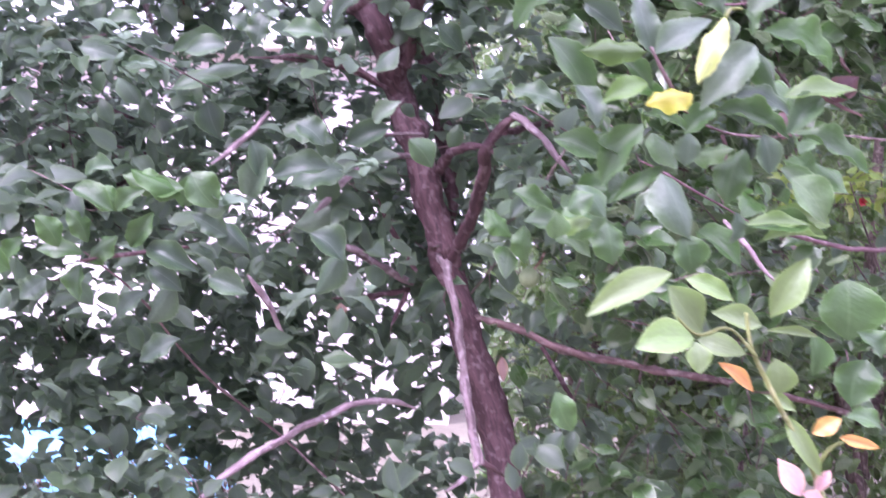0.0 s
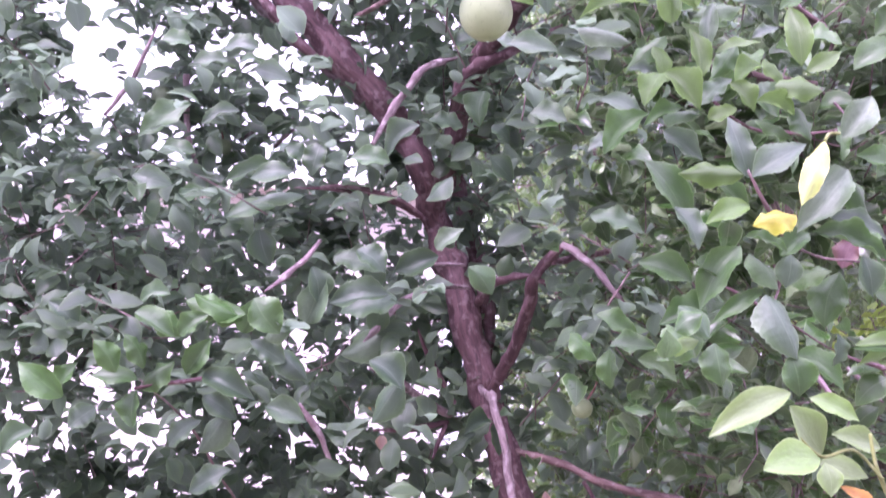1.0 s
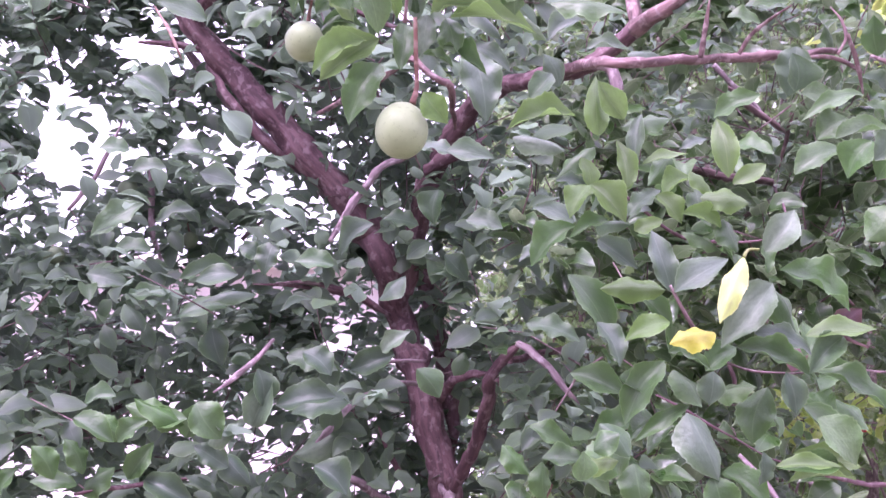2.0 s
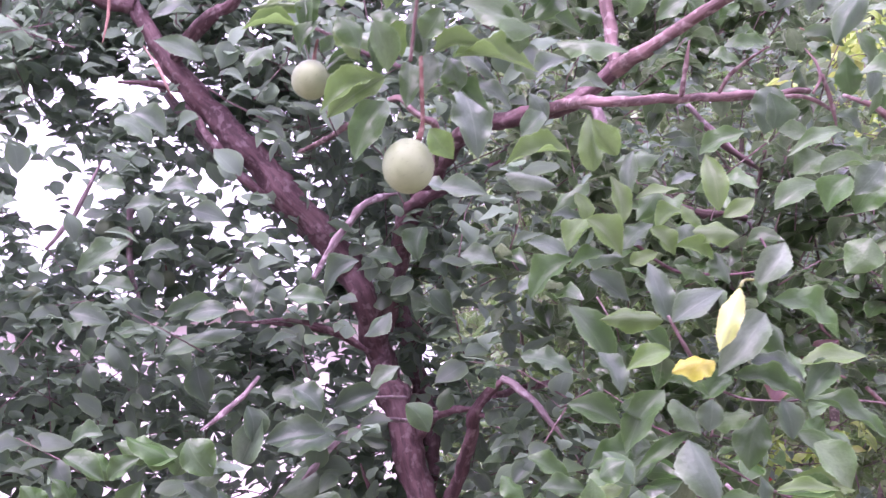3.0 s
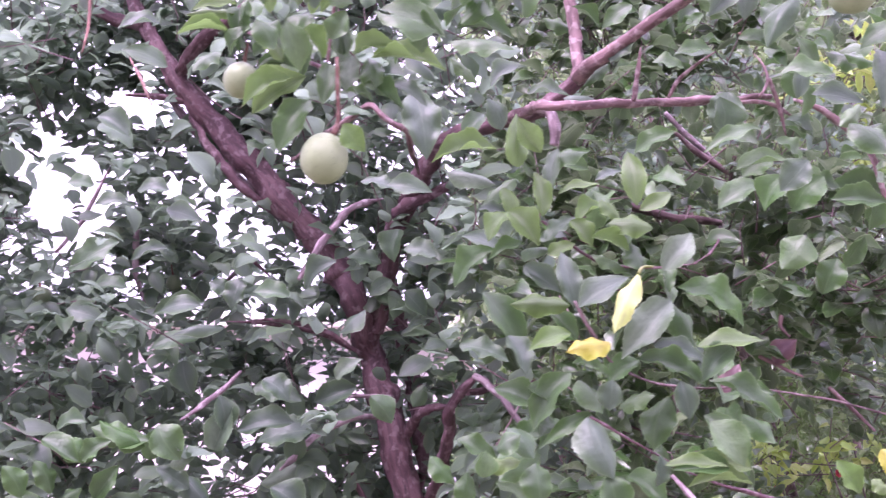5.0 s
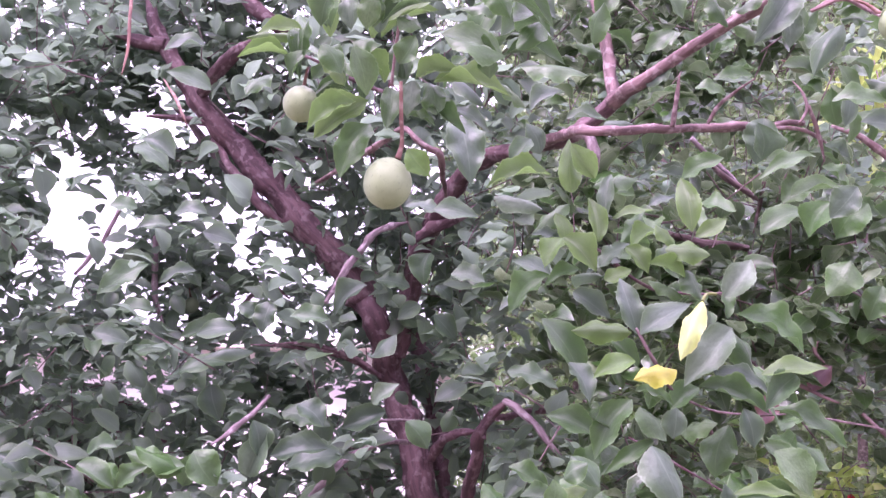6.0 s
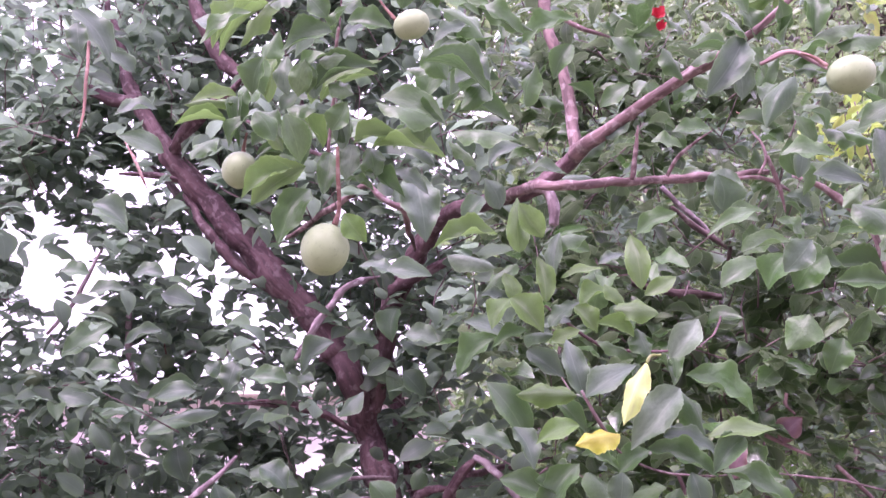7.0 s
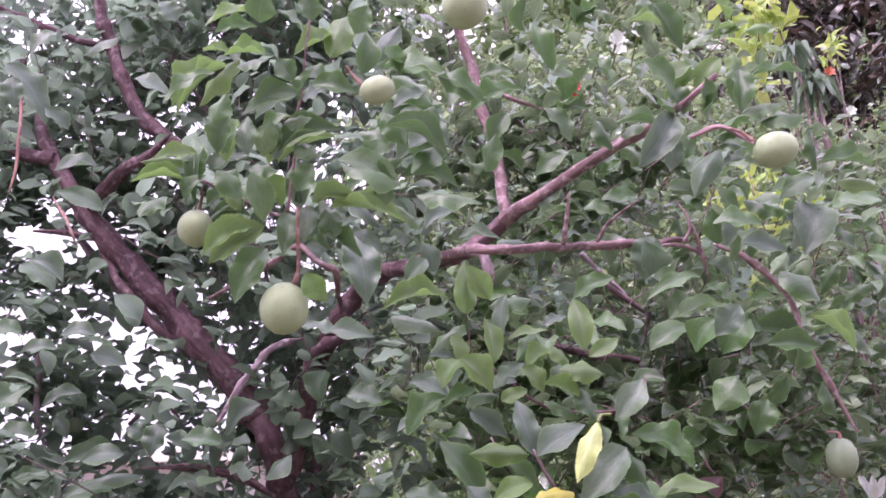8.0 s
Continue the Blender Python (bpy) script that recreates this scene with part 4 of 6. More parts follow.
sprig("leaf_light", [
    (-0.123, 1.172, 2.208, -0.192, 1.167, 2.158, 0.046), (-0.136, 1.151, 2.195, -0.196, 1.133, 2.149, 0.036),
    (-0.070, 1.161, 2.135, -0.041, 1.168, 2.100, 0.032),
    (-0.039, 1.185, 2.242, 0.061, 1.160, 2.211, 0.038),
    (-0.063, 1.185, 2.247, -0.004, 1.160, 2.248, 0.033),
    (-0.110, 1.185, 2.309, -0.039, 1.160, 2.348, 0.037),
    (-0.123, 1.185, 2.307, -0.126, 1.160, 2.350, 0.021),
    (-0.179, 1.185, 2.310, -0.183, 1.160, 2.367, 0.026),
    (-0.227, 1.185, 2.310, -0.285, 1.160, 2.302, 0.023),
    (-0.233, 1.185, 2.281, -0.296, 1.160, 2.274, 0.022),
    (-0.188, 1.185, 2.286, -0.154, 1.160, 2.233, 0.023),
    (-0.104, 1.185, 2.241, -0.139, 1.160, 2.289, 0.025),
    (-0.186, 1.185, 2.466, -0.252, 1.160, 2.385, 0.025)], "fresh mid-green leaf")
sprig("leaf", [
    (-0.228, 1.215, 2.336, -0.219, 1.190, 2.255, 0.021),
    (-0.012, 1.215, 2.307, 0.054, 1.190, 2.283, 0.037),
    (0.049, 1.215, 2.404, 0.119, 1.190, 2.330, 0.037),
    (0.027, 1.215, 2.488, 0.105, 1.190, 2.457, 0.040),
    (-0.056, 1.215, 2.223, 0.004, 1.190, 2.175, 0.028),
    (-0.155, 1.215, 2.270, -0.199, 1.190, 2.226, 0.023)])
sprig("leaf_grey", [
    (-0.082, 1.215, 2.253, -0.079, 1.190, 2.307, 0.026),
    (-0.105, 1.215, 2.421, -0.162, 1.190, 2.398, 0.032)])
sprig("leaf", [
    (-0.224, 1.205, 2.290, -0.214, 1.184, 2.337, 0.020), (-0.203, 1.180, 2.287, -0.229, 1.186, 2.243, 0.032),
    (-0.193, 1.188, 2.298, -0.153, 1.171, 2.245, 0.030), (-0.187, 1.219, 2.289, -0.207, 1.225, 2.267, 0.020),
    (-0.139, 1.192, 2.288, -0.131, 1.200, 2.224, 0.027), (-0.081, 1.202, 2.257, -0.085, 1.200, 2.325, 0.035),
    (-0.030, 1.188, 2.318, 0.062, 1.196, 2.292, 0.048), (-0.196, 1.208, 2.243, -0.146, 1.216, 2.250, 0.024),
    (-0.124, 1.216, 2.197, -0.160, 1.201, 2.115, 0.047), (-0.045, 1.194, 2.247, -0.035, 1.175, 2.191, 0.034),
    (-0.094, 1.186, 2.234, -0.098, 1.163, 2.161, 0.030), (-0.073, 1.192, 2.197, -0.035, 1.188, 2.183, 0.018)])
sprig("leaf_grey", [
    (-0.068, 1.210, 2.259, -0.074, 1.209, 2.203, 0.032), (-0.016, 1.224, 2.225, 0.034, 1.209, 2.192, 0.026)])
sprig("leaf_grey", [
    (0.236, 1.313, 1.936, 0.217, 1.305, 2.017, 0.034), (0.235, 1.293, 1.931, 0.300, 1.284, 1.976, 0.041),
    (0.141, 1.308, 1.897, 0.166, 1.285, 1.841, 0.033), (0.363, 1.319, 1.949, 0.292, 1.295, 1.870, 0.050),
    (0.334, 1.310, 1.884, 0.411, 1.315, 1.867, 0.035), (0.430, 1.281, 1.876, 0.388, 1.283, 1.832, 0.034),
    (0.349, 1.295, 1.984, 0.389, 1.290, 2.039, 0.040), (0.240, 1.280, 1.784, 0.273, 1.257, 1.712, 0.054),
    (0.275, 1.287, 1.834, 0.270, 1.296, 1.795, 0.034), (0.361, 1.288, 1.834, 0.371, 1.289, 1.784, 0.032),
    (0.336, 1.317, 1.743, 0.332, 1.325, 1.703, 0.024), (0.139, 1.294, 1.772, 0.173, 1.281, 1.735, 0.033)])
sprig("leaf", [
    (0.237, 1.331, 1.895, 0.198, 1.333, 1.943, 0.026), (0.108, 1.314, 1.958, 0.168, 1.316, 1.875, 0.046),
    (0.358, 1.342, 1.959, 0.397, 1.347, 1.892, 0.047), (0.370, 1.311, 1.965, 0.463, 1.320, 1.921, 0.060),
    (0.404, 1.314, 1.839, 0.496, 1.301, 1.794, 0.038), (0.362, 1.334, 1.965, 0.362, 1.342, 2.013, 0.020),
    (0.226, 1.324, 1.852, 0.172, 1.331, 1.776, 0.045), (0.254, 1.332, 1.799, 0.185, 1.318, 1.760, 0.021),
    (0.235, 1.323, 1.841, 0.263, 1.304, 1.793, 0.045), (0.227, 1.313, 1.861, 0.275, 1.293, 1.841, 0.021),
    (0.278, 1.338, 1.842, 0.321, 1.347, 1.877, 0.035), (0.312, 1.316, 1.868, 0.398, 1.293, 1.834, 0.038)])
sprig("leaf_light", [
    (0.224, 1.289, 1.933, 0.146, 1.283, 1.939, 0.035), (0.222, 1.266, 1.889, 0.167, 1.250, 1.868, 0.031),
    (0.383, 1.274, 1.875, 0.471, 1.278, 1.887, 0.034), (0.156, 1.268, 1.728, 0.103, 1.258, 1.721, 0.027),
    (0.330, 1.252, 1.722, 0.409, 1.259, 1.724, 0.022)], "fresh mid-green leaf")
sprig("leaf", [
    (0.360, 1.361, 1.826, 0.333, 1.354, 1.757, 0.048), (0.412, 1.394, 1.807, 0.463, 1.373, 1.723, 0.047),
    (0.181, 1.389, 1.734, 0.131, 1.398, 1.716, 0.032), (0.128, 1.385, 2.043, 0.067, 1.388, 1.989, 0.046),
    (0.170, 1.364, 2.043, 0.116, 1.354, 2.022, 0.026), (0.263, 1.366, 2.030, 0.319, 1.371, 2.010, 0.026),
    (0.321, 1.372, 2.049, 0.337, 1.363, 2.003, 0.038), (0.159, 1.400, 2.160, 0.100, 1.405, 2.113, 0.039),
    (0.195, 1.399, 2.188, 0.262, 1.390, 2.204, 0.039)])
sprig("leaf_light", [
    (0.160, 1.370, 2.165, 0.159, 1.370, 2.254, 0.034), (0.195, 1.369, 2.188, 0.161, 1.354, 2.237, 0.035),
    (0.130, 1.366, 2.191, 0.035, 1.346, 2.169, 0.040), (0.195, 1.365, 2.086, 0.186, 1.375, 2.162, 0.028),
    (0.150, 1.388, 2.095, 0.138, 1.385, 2.140, 0.030), (0.144, 1.370, 2.094, 0.117, 1.357, 2.045, 0.041),
    (0.145, 1.354, 2.090, 0.188, 1.338, 2.039, 0.042), (0.245, 1.381, 2.084, 0.289, 1.387, 2.118, 0.035),
    (0.279, 1.364, 2.113, 0.307, 1.367, 2.079, 0.030), (0.219, 1.381, 2.128, 0.282, 1.380, 2.145, 0.023),
    (0.333, 1.377, 2.108, 0.322, 1.378, 2.195, 0.037), (0.334, 1.365, 2.096, 0.381, 1.364, 2.124, 0.026)], "fresh mid-green leaf")
sprig("leaf_light", [
    (0.287, 1.351, 2.071, 0.349, 1.343, 2.067, 0.042), (0.235, 1.371, 2.082, 0.266, 1.370, 2.041, 0.031),
    (0.262, 1.352, 2.050, 0.319, 1.360, 2.037, 0.029), (0.202, 1.366, 2.030, 0.240, 1.361, 2.045, 0.024)], "fresh mid-green leaf")
sprig("leaf_grey", [
    (0.210, 1.380, 2.126, 0.217, 1.375, 2.202, 0.025), (0.146, 1.390, 2.100, 0.103, 1.389, 2.110, 0.025),
    (0.201, 1.399, 2.061, 0.246, 1.402, 2.101, 0.032), (0.277, 1.406, 2.159, 0.317, 1.409, 2.180, 0.021)])
sprig("leaf_light", [
    (-0.143, 1.094, 2.492, -0.207, 1.091, 2.468, 0.030), (-0.175, 1.110, 2.433, -0.211, 1.113, 2.445, 0.020),
    (-0.125, 1.094, 2.423, -0.181, 1.099, 2.425, 0.031), (-0.197, 1.115, 2.423, -0.245, 1.114, 2.353, 0.028),
    (-0.161, 1.119, 2.432, -0.218, 1.128, 2.372, 0.038), (-0.036, 1.101, 2.458, -0.088, 1.094, 2.424, 0.033),
    (-0.039, 1.087, 2.414, -0.015, 1.091, 2.496, 0.040), (-0.096, 1.117, 2.293, -0.023, 1.109, 2.328, 0.033),
    (-0.168, 1.108, 2.274, -0.162, 1.108, 2.336, 0.028), (-0.205, 1.109, 2.276, -0.257, 1.090, 2.259, 0.024)], "fresh mid-green leaf")
sprig("leaf", [
    (-0.199, 1.131, 2.482, -0.141, 1.127, 2.495, 0.032), (0.040, 1.127, 2.428, 0.115, 1.116, 2.423, 0.045),
    (0.106, 1.125, 2.415, 0.175, 1.127, 2.380, 0.026), (0.032, 1.125, 2.354, 0.061, 1.126, 2.309, 0.036),
    (0.002, 1.101, 2.398, 0.006, 1.082, 2.452, 0.033), (-0.175, 1.118, 2.284, -0.203, 1.115, 2.336, 0.027)])
sprig("leaf_grey", [
    (-0.080, 1.119, 2.379, -0.140, 1.118, 2.344, 0.048), (-0.077, 1.135, 2.380, -0.039, 1.112, 2.388, 0.036),
    (0.090, 1.129, 2.389, 0.043, 1.112, 2.358, 0.033), (0.054, 1.112, 2.350, 0.115, 1.092, 2.286, 0.043),
    (0.021, 1.123, 2.432, 0.050, 1.104, 2.487, 0.037), (-0.108, 1.118, 2.276, -0.110, 1.094, 2.319, 0.023),
    (-0.144, 1.129, 2.287, -0.149, 1.117, 2.342, 0.030)])
sprig("leaf", [
    (0.661, 1.364, 2.504, 0.741, 1.360, 2.516, 0.050), (0.623, 1.350, 2.509, 0.705, 1.356, 2.542, 0.040),
    (0.645, 1.340, 2.577, 0.740, 1.329, 2.578, 0.029), (0.624, 1.351, 2.510, 0.634, 1.340, 2.597, 0.039),
    (0.736, 1.345, 2.414, 0.835, 1.349, 2.423, 0.045), (0.735, 1.355, 2.407, 0.729, 1.331, 2.476, 0.034),
    (0.553, 1.365, 2.315, 0.625, 1.343, 2.310, 0.044), (0.645, 1.362, 2.232, 0.694, 1.349, 2.178, 0.051),
    (0.631, 1.363, 2.227, 0.671, 1.372, 2.272, 0.025), (0.609, 1.373, 2.116, 0.687, 1.362, 2.112, 0.040),
    (0.479, 1.373, 2.162, 0.552, 1.370, 2.179, 0.037), (0.516, 1.355, 2.219, 0.427, 1.335, 2.190, 0.028)])
sprig("leaf_grey", [
    (0.548, 1.454, 2.578, 0.477, 1.449, 2.469, 0.058), (0.532, 1.468, 2.540, 0.541, 1.477, 2.475, 0.045),
    (0.623, 1.454, 2.504, 0.562, 1.442, 2.418, 0.047), (0.761, 1.466, 2.409, 0.731, 1.441, 2.301, 0.074),
    (0.621, 1.434, 2.316, 0.701, 1.429, 2.305, 0.040), (0.605, 1.455, 2.319, 0.614, 1.435, 2.374, 0.029),
    (0.612, 1.455, 2.215, 0.568, 1.461, 2.167, 0.049)])
sprig("leaf_light", [
    (0.682, 1.375, 2.163, 0.749, 1.365, 2.111, 0.041), (0.772, 1.369, 2.397, 0.837, 1.354, 2.379, 0.038)], "fresh mid-green leaf")
sprig("leaf_grey", [
    (-0.008, 1.599, 2.406, 0.017, 1.587, 2.275, 0.07)])
sprig("leaf_grey", [
    (0.596, 1.818, 2.518, 0.575, 1.825, 2.423, 0.074)])
sprig("leaf_grey", [
    (-0.417, 1.504, 2.403, -0.484, 1.469, 2.423, 0.046), (-0.517, 1.488, 2.305, -0.460, 1.484, 2.267, 0.043),
    (-0.479, 1.570, 2.187, -0.534, 1.555, 2.180, 0.030), (-0.532, 1.550, 2.208, -0.575, 1.535, 2.210, 0.034),
    (0.112, 1.502, 2.316, 0.076, 1.500, 2.276, 0.043), (-0.014, 1.462, 2.405, 0.041, 1.464, 2.364, 0.039),
    (-0.095, 1.569, 2.222, -0.019, 1.557, 2.205, 0.040), (0.053, 1.523, 2.222, 0.130, 1.504, 2.204, 0.039),
    (-0.047, 1.560, 2.213, 0.028, 1.550, 2.203, 0.040), (0.074, 1.581, 1.948, 0.154, 1.574, 1.923, 0.042),
    (-0.016, 1.555, 2.100, 0.039, 1.547, 2.087, 0.039), (-0.419, 1.453, 2.456, -0.484, 1.433, 2.444, 0.050)])
sprig("leaf_young", [
    (0.232, 1.182, 1.663, 0.137, 1.153, 1.618, 0.034), (0.241, 1.152, 1.656, 0.289, 1.142, 1.634, 0.024),
    (0.266, 1.195, 1.599, 0.226, 1.173, 1.649, 0.043), (0.250, 1.156, 1.593, 0.187, 1.137, 1.584, 0.041),
    (0.265, 1.209, 1.590, 0.316, 1.197, 1.577, 0.027), (0.339, 1.221, 1.606, 0.278, 1.199, 1.620, 0.029),
    (0.335, 1.174, 1.615, 0.373, 1.158, 1.679, 0.035), (0.248, 1.138, 1.590, 0.250, 1.130, 1.557, 0.027),
    (0.355, 1.221, 1.528, 0.351, 1.212, 1.569, 0.037), (0.393, 1.194, 1.594, 0.330, 1.177, 1.601, 0.011),
    (0.335, 1.200, 1.531, 0.369, 1.199, 1.514, 0.015), (0.358, 1.207, 1.510, 0.396, 1.195, 1.444, 0.022)], "light yellow-green young leaf", bearer=sapling)
sprig("leaf_orange", [
    (0.392, 1.217, 1.487, 0.422, 1.212, 1.505, 0.020), (0.422, 1.214, 1.483, 0.461, 1.204, 1.474, 0.013),
    (0.287, 1.207, 1.565, 0.324, 1.197, 1.535, 0.015)], "orange dried leaf", bearer=sapling)
sprig("leaf_mauve", [
    (0.690, 2.000, 2.012, 0.732, 1.980, 2.061, 0.050), (0.566, 1.900, 1.928, 0.592, 1.880, 1.988, 0.045)], "dusky mauve withered leaf")
sprig("leaf_pink", [
    (0.366, 1.176, 1.426, 0.342, 1.171, 1.466, 0.026), (0.396, 1.218, 1.423, 0.410, 1.211, 1.448, 0.015),
    (0.398, 1.197, 1.415, 0.371, 1.189, 1.426, 0.017)], "pinkish young leaf", bearer=sapling)
sprig("leaf", [
    (0.469, 1.317, 1.661, 0.468, 1.320, 1.586, 0.080), (0.487, 1.307, 1.565, 0.466, 1.304, 1.510, 0.055),
    (0.408, 1.261, 1.595, 0.411, 1.262, 1.547, 0.030), (0.265, 1.277, 1.712, 0.274, 1.277, 1.665, 0.043),
    (0.493, 1.279, 1.567, 0.467, 1.276, 1.599, 0.036), (0.396, 1.292, 1.781, 0.440, 1.287, 1.729, 0.051),
    (0.421, 1.310, 1.728, 0.349, 1.294, 1.725, 0.029), (0.495, 1.288, 1.487, 0.451, 1.272, 1.502, 0.031),
    (0.109, 1.242, 1.704, 0.112, 1.235, 1.736, 0.028), (0.174, 1.270, 1.725, 0.183, 1.266, 1.675, 0.045),
    (0.126, 1.252, 1.737, 0.155, 1.241, 1.756, 0.033), (0.115, 1.289, 1.525, 0.135, 1.291, 1.478, 0.033)])
sprig("leaf", [
    (-0.101, 1.078, 2.264, -0.028, 1.055, 2.292, 0.040), (-0.111, 1.075, 2.257, -0.113, 1.052, 2.293, 0.024),
    (-0.072, 1.043, 2.324, -0.138, 1.037, 2.293, 0.043), (0.031, 1.037, 2.370, 0.103, 1.025, 2.356, 0.044),
    (-0.183, 1.059, 2.367, -0.245, 1.067, 2.324, 0.033), (-0.151, 1.016, 2.346, -0.114, 1.006, 2.355, 0.030),
    (-0.171, 1.064, 2.303, -0.163, 1.075, 2.257, 0.031), (0.097, 1.049, 2.363, 0.156, 1.038, 2.321, 0.028),
    (0.156, 1.068, 2.232, 0.168, 1.040, 2.273, 0.035), (0.031, 1.078, 2.303, 0.115, 1.084, 2.274, 0.049),
    (0.066, 1.043, 2.185, 0.143, 1.024, 2.172, 0.035), (0.037, 1.081, 2.231, 0.030, 1.095, 2.199, 0.034)])
sprig("leaf", [
    (0.757, 1.580, 2.203, 0.751, 1.596, 2.149, 0.040), (0.842, 1.565, 2.225, 0.881, 1.572, 2.168, 0.042),
    (0.620, 1.589, 2.244, 0.585, 1.615, 2.191, 0.060), (0.680, 1.586, 2.242, 0.628, 1.608, 2.188, 0.064),
    (0.632, 1.501, 2.376, 0.640, 1.519, 2.320, 0.036), (0.639, 1.588, 2.139, 0.601, 1.604, 2.085, 0.067),
    (0.775, 1.445, 2.447, 0.713, 1.455, 2.419, 0.046), (0.905, 1.476, 2.420, 0.830, 1.463, 2.429, 0.049),
    (0.577, 1.502, 2.270, 0.622, 1.510, 2.232, 0.055), (0.698, 1.615, 2.107, 0.671, 1.623, 2.050, 0.052),
    (0.536, 1.510, 2.458, 0.601, 1.501, 2.432, 0.043)])
sprig("leaf", [
    (-0.712, 1.857, 1.728, -0.743, 1.828, 1.781, 0.044), (-0.686, 1.901, 1.720, -0.762, 1.880, 1.734, 0.041),
    (-0.689, 1.932, 1.706, -0.626, 1.906, 1.753, 0.050), (-0.690, 1.909, 1.702, -0.691, 1.900, 1.635, 0.043),
    (-0.674, 1.893, 1.739, -0.703, 1.871, 1.798, 0.041), (-0.612, 1.942, 1.733, -0.568, 1.925, 1.797, 0.044),
    (-0.598, 1.873, 1.798, -0.666, 1.837, 1.844, 0.047), (-0.493, 1.846, 1.821, -0.572, 1.809, 1.860, 0.049),
    (-0.507, 1.913, 1.805, -0.479, 1.891, 1.865, 0.042), (-0.813, 1.891, 1.688, -0.879, 1.852, 1.746, 0.053),
    (-0.849, 1.952, 1.701, -0.811, 1.939, 1.754, 0.044)])
sprig("leaf_grey", [
    (-0.579, 1.935, 1.733, -0.482, 1.924, 1.693, 0.053), (-0.433, 1.934, 1.755, -0.493, 1.917, 1.793, 0.046),
    (-0.462, 1.892, 1.793, -0.411, 1.871, 1.831, 0.043), (-0.540, 1.982, 1.667, -0.601, 1.993, 1.595, 0.056),
    (-0.463, 1.922, 1.675, -0.389, 1.905, 1.651, 0.050), (-0.587, 1.974, 1.697, -0.521, 1.964, 1.656, 0.045),
    (-0.866, 1.905, 1.632, -0.917, 1.894, 1.592, 0.049), (-0.789, 1.995, 1.675, -0.833, 1.979, 1.638, 0.050),
    (-0.646, 1.981, 1.605, -0.594, 1.971, 1.656, 0.044), (-0.535, 2.004, 1.565, -0.616, 2.004, 1.524, 0.049)])
sprig("leaf_grey", [
    (-0.402, 1.971, 1.832, -0.365, 1.918, 1.919, 0.056), (-0.247, 1.968, 1.885, -0.361, 1.964, 1.873, 0.072),
    (-0.446, 1.947, 1.779, -0.391, 1.936, 1.729, 0.051), (-0.281, 1.939, 1.760, -0.219, 1.934, 1.710, 0.065),
    (-0.388, 1.925, 1.930, -0.376, 1.937, 1.860, 0.049), (-0.826, 1.966, 1.819, -0.877, 1.952, 1.869, 0.049),
    (-0.161, 1.891, 1.956, -0.115, 1.874, 1.994, 0.044), (-0.743, 1.921, 1.775, -0.672, 1.921, 1.771, 0.043),
    (-0.308, 1.935, 1.963, -0.254, 1.928, 1.921, 0.056), (-0.658, 1.979, 1.884, -0.720, 1.979, 1.868, 0.045),
    (-0.223, 1.976, 1.732, -0.283, 1.982, 1.651, 0.055), (-0.101, 1.947, 1.935, -0.060, 1.948, 1.883, 0.049)])
sprig("leaf_grey", [
    (-0.498, 2.166, 2.180, -0.608, 2.155, 2.156, 0.056), (-0.656, 2.038, 2.278, -0.757, 2.023, 2.213, 0.059),
    (-0.434, 2.108, 2.109, -0.540, 2.081, 2.102, 0.047), (-0.498, 2.148, 2.094, -0.596, 2.116, 2.070, 0.055),
    (-0.533, 2.166, 2.049, -0.507, 2.173, 1.974, 0.061), (-0.702, 2.117, 2.095, -0.599, 2.095, 2.108, 0.047),
    (-0.399, 2.086, 2.215, -0.419, 2.088, 2.144, 0.055), (-0.477, 2.113, 2.211, -0.424, 2.118, 2.189, 0.042),
    (-0.245, 2.186, 1.905, -0.364, 2.171, 1.891, 0.081), (-0.255, 2.255, 1.855, -0.371, 2.259, 1.805, 0.074),
    (-0.382, 2.203, 1.999, -0.273, 2.189, 1.970, 0.061), (-0.133, 2.097, 2.147, -0.190, 2.092, 2.101, 0.052)])
sprig("leaf_grey", [
    (-0.200, 2.113, 2.259, -0.275, 2.125, 2.200, 0.061), (-0.160, 2.245, 2.011, -0.259, 2.243, 1.979, 0.062),
    (-0.111, 2.191, 2.281, -0.185, 2.171, 2.292, 0.052), (-0.067, 2.116, 2.336, -0.078, 2.118, 2.262, 0.059),
    (-0.028, 2.110, 2.263, 0.081, 2.081, 2.272, 0.047), (-0.053, 2.113, 2.258, -0.014, 2.120, 2.231, 0.047),
    (-0.087, 2.210, 2.247, -0.138, 2.204, 2.212, 0.047), (-0.055, 2.148, 2.204, -0.003, 2.162, 2.154, 0.053),
    (-0.085, 2.142, 2.468, -0.137, 2.134, 2.447, 0.060), (-0.679, 2.188, 2.220, -0.765, 2.180, 2.225, 0.049),
    (-0.810, 2.181, 2.167, -0.718, 2.178, 2.147, 0.054), (-0.571, 2.109, 2.287, -0.653, 2.104, 2.261, 0.053)])
sprig("leaf", [
    (-0.674, 1.819, 1.828, -0.604, 1.823, 1.789, 0.050), (-0.594, 1.809, 1.789, -0.545, 1.796, 1.825, 0.041),
    (-0.474, 1.838, 1.858, -0.428, 1.841, 1.798, 0.066), (-0.517, 1.840, 1.838, -0.590, 1.821, 1.852, 0.051),
    (-0.490, 1.848, 1.831, -0.557, 1.840, 1.804, 0.048)])
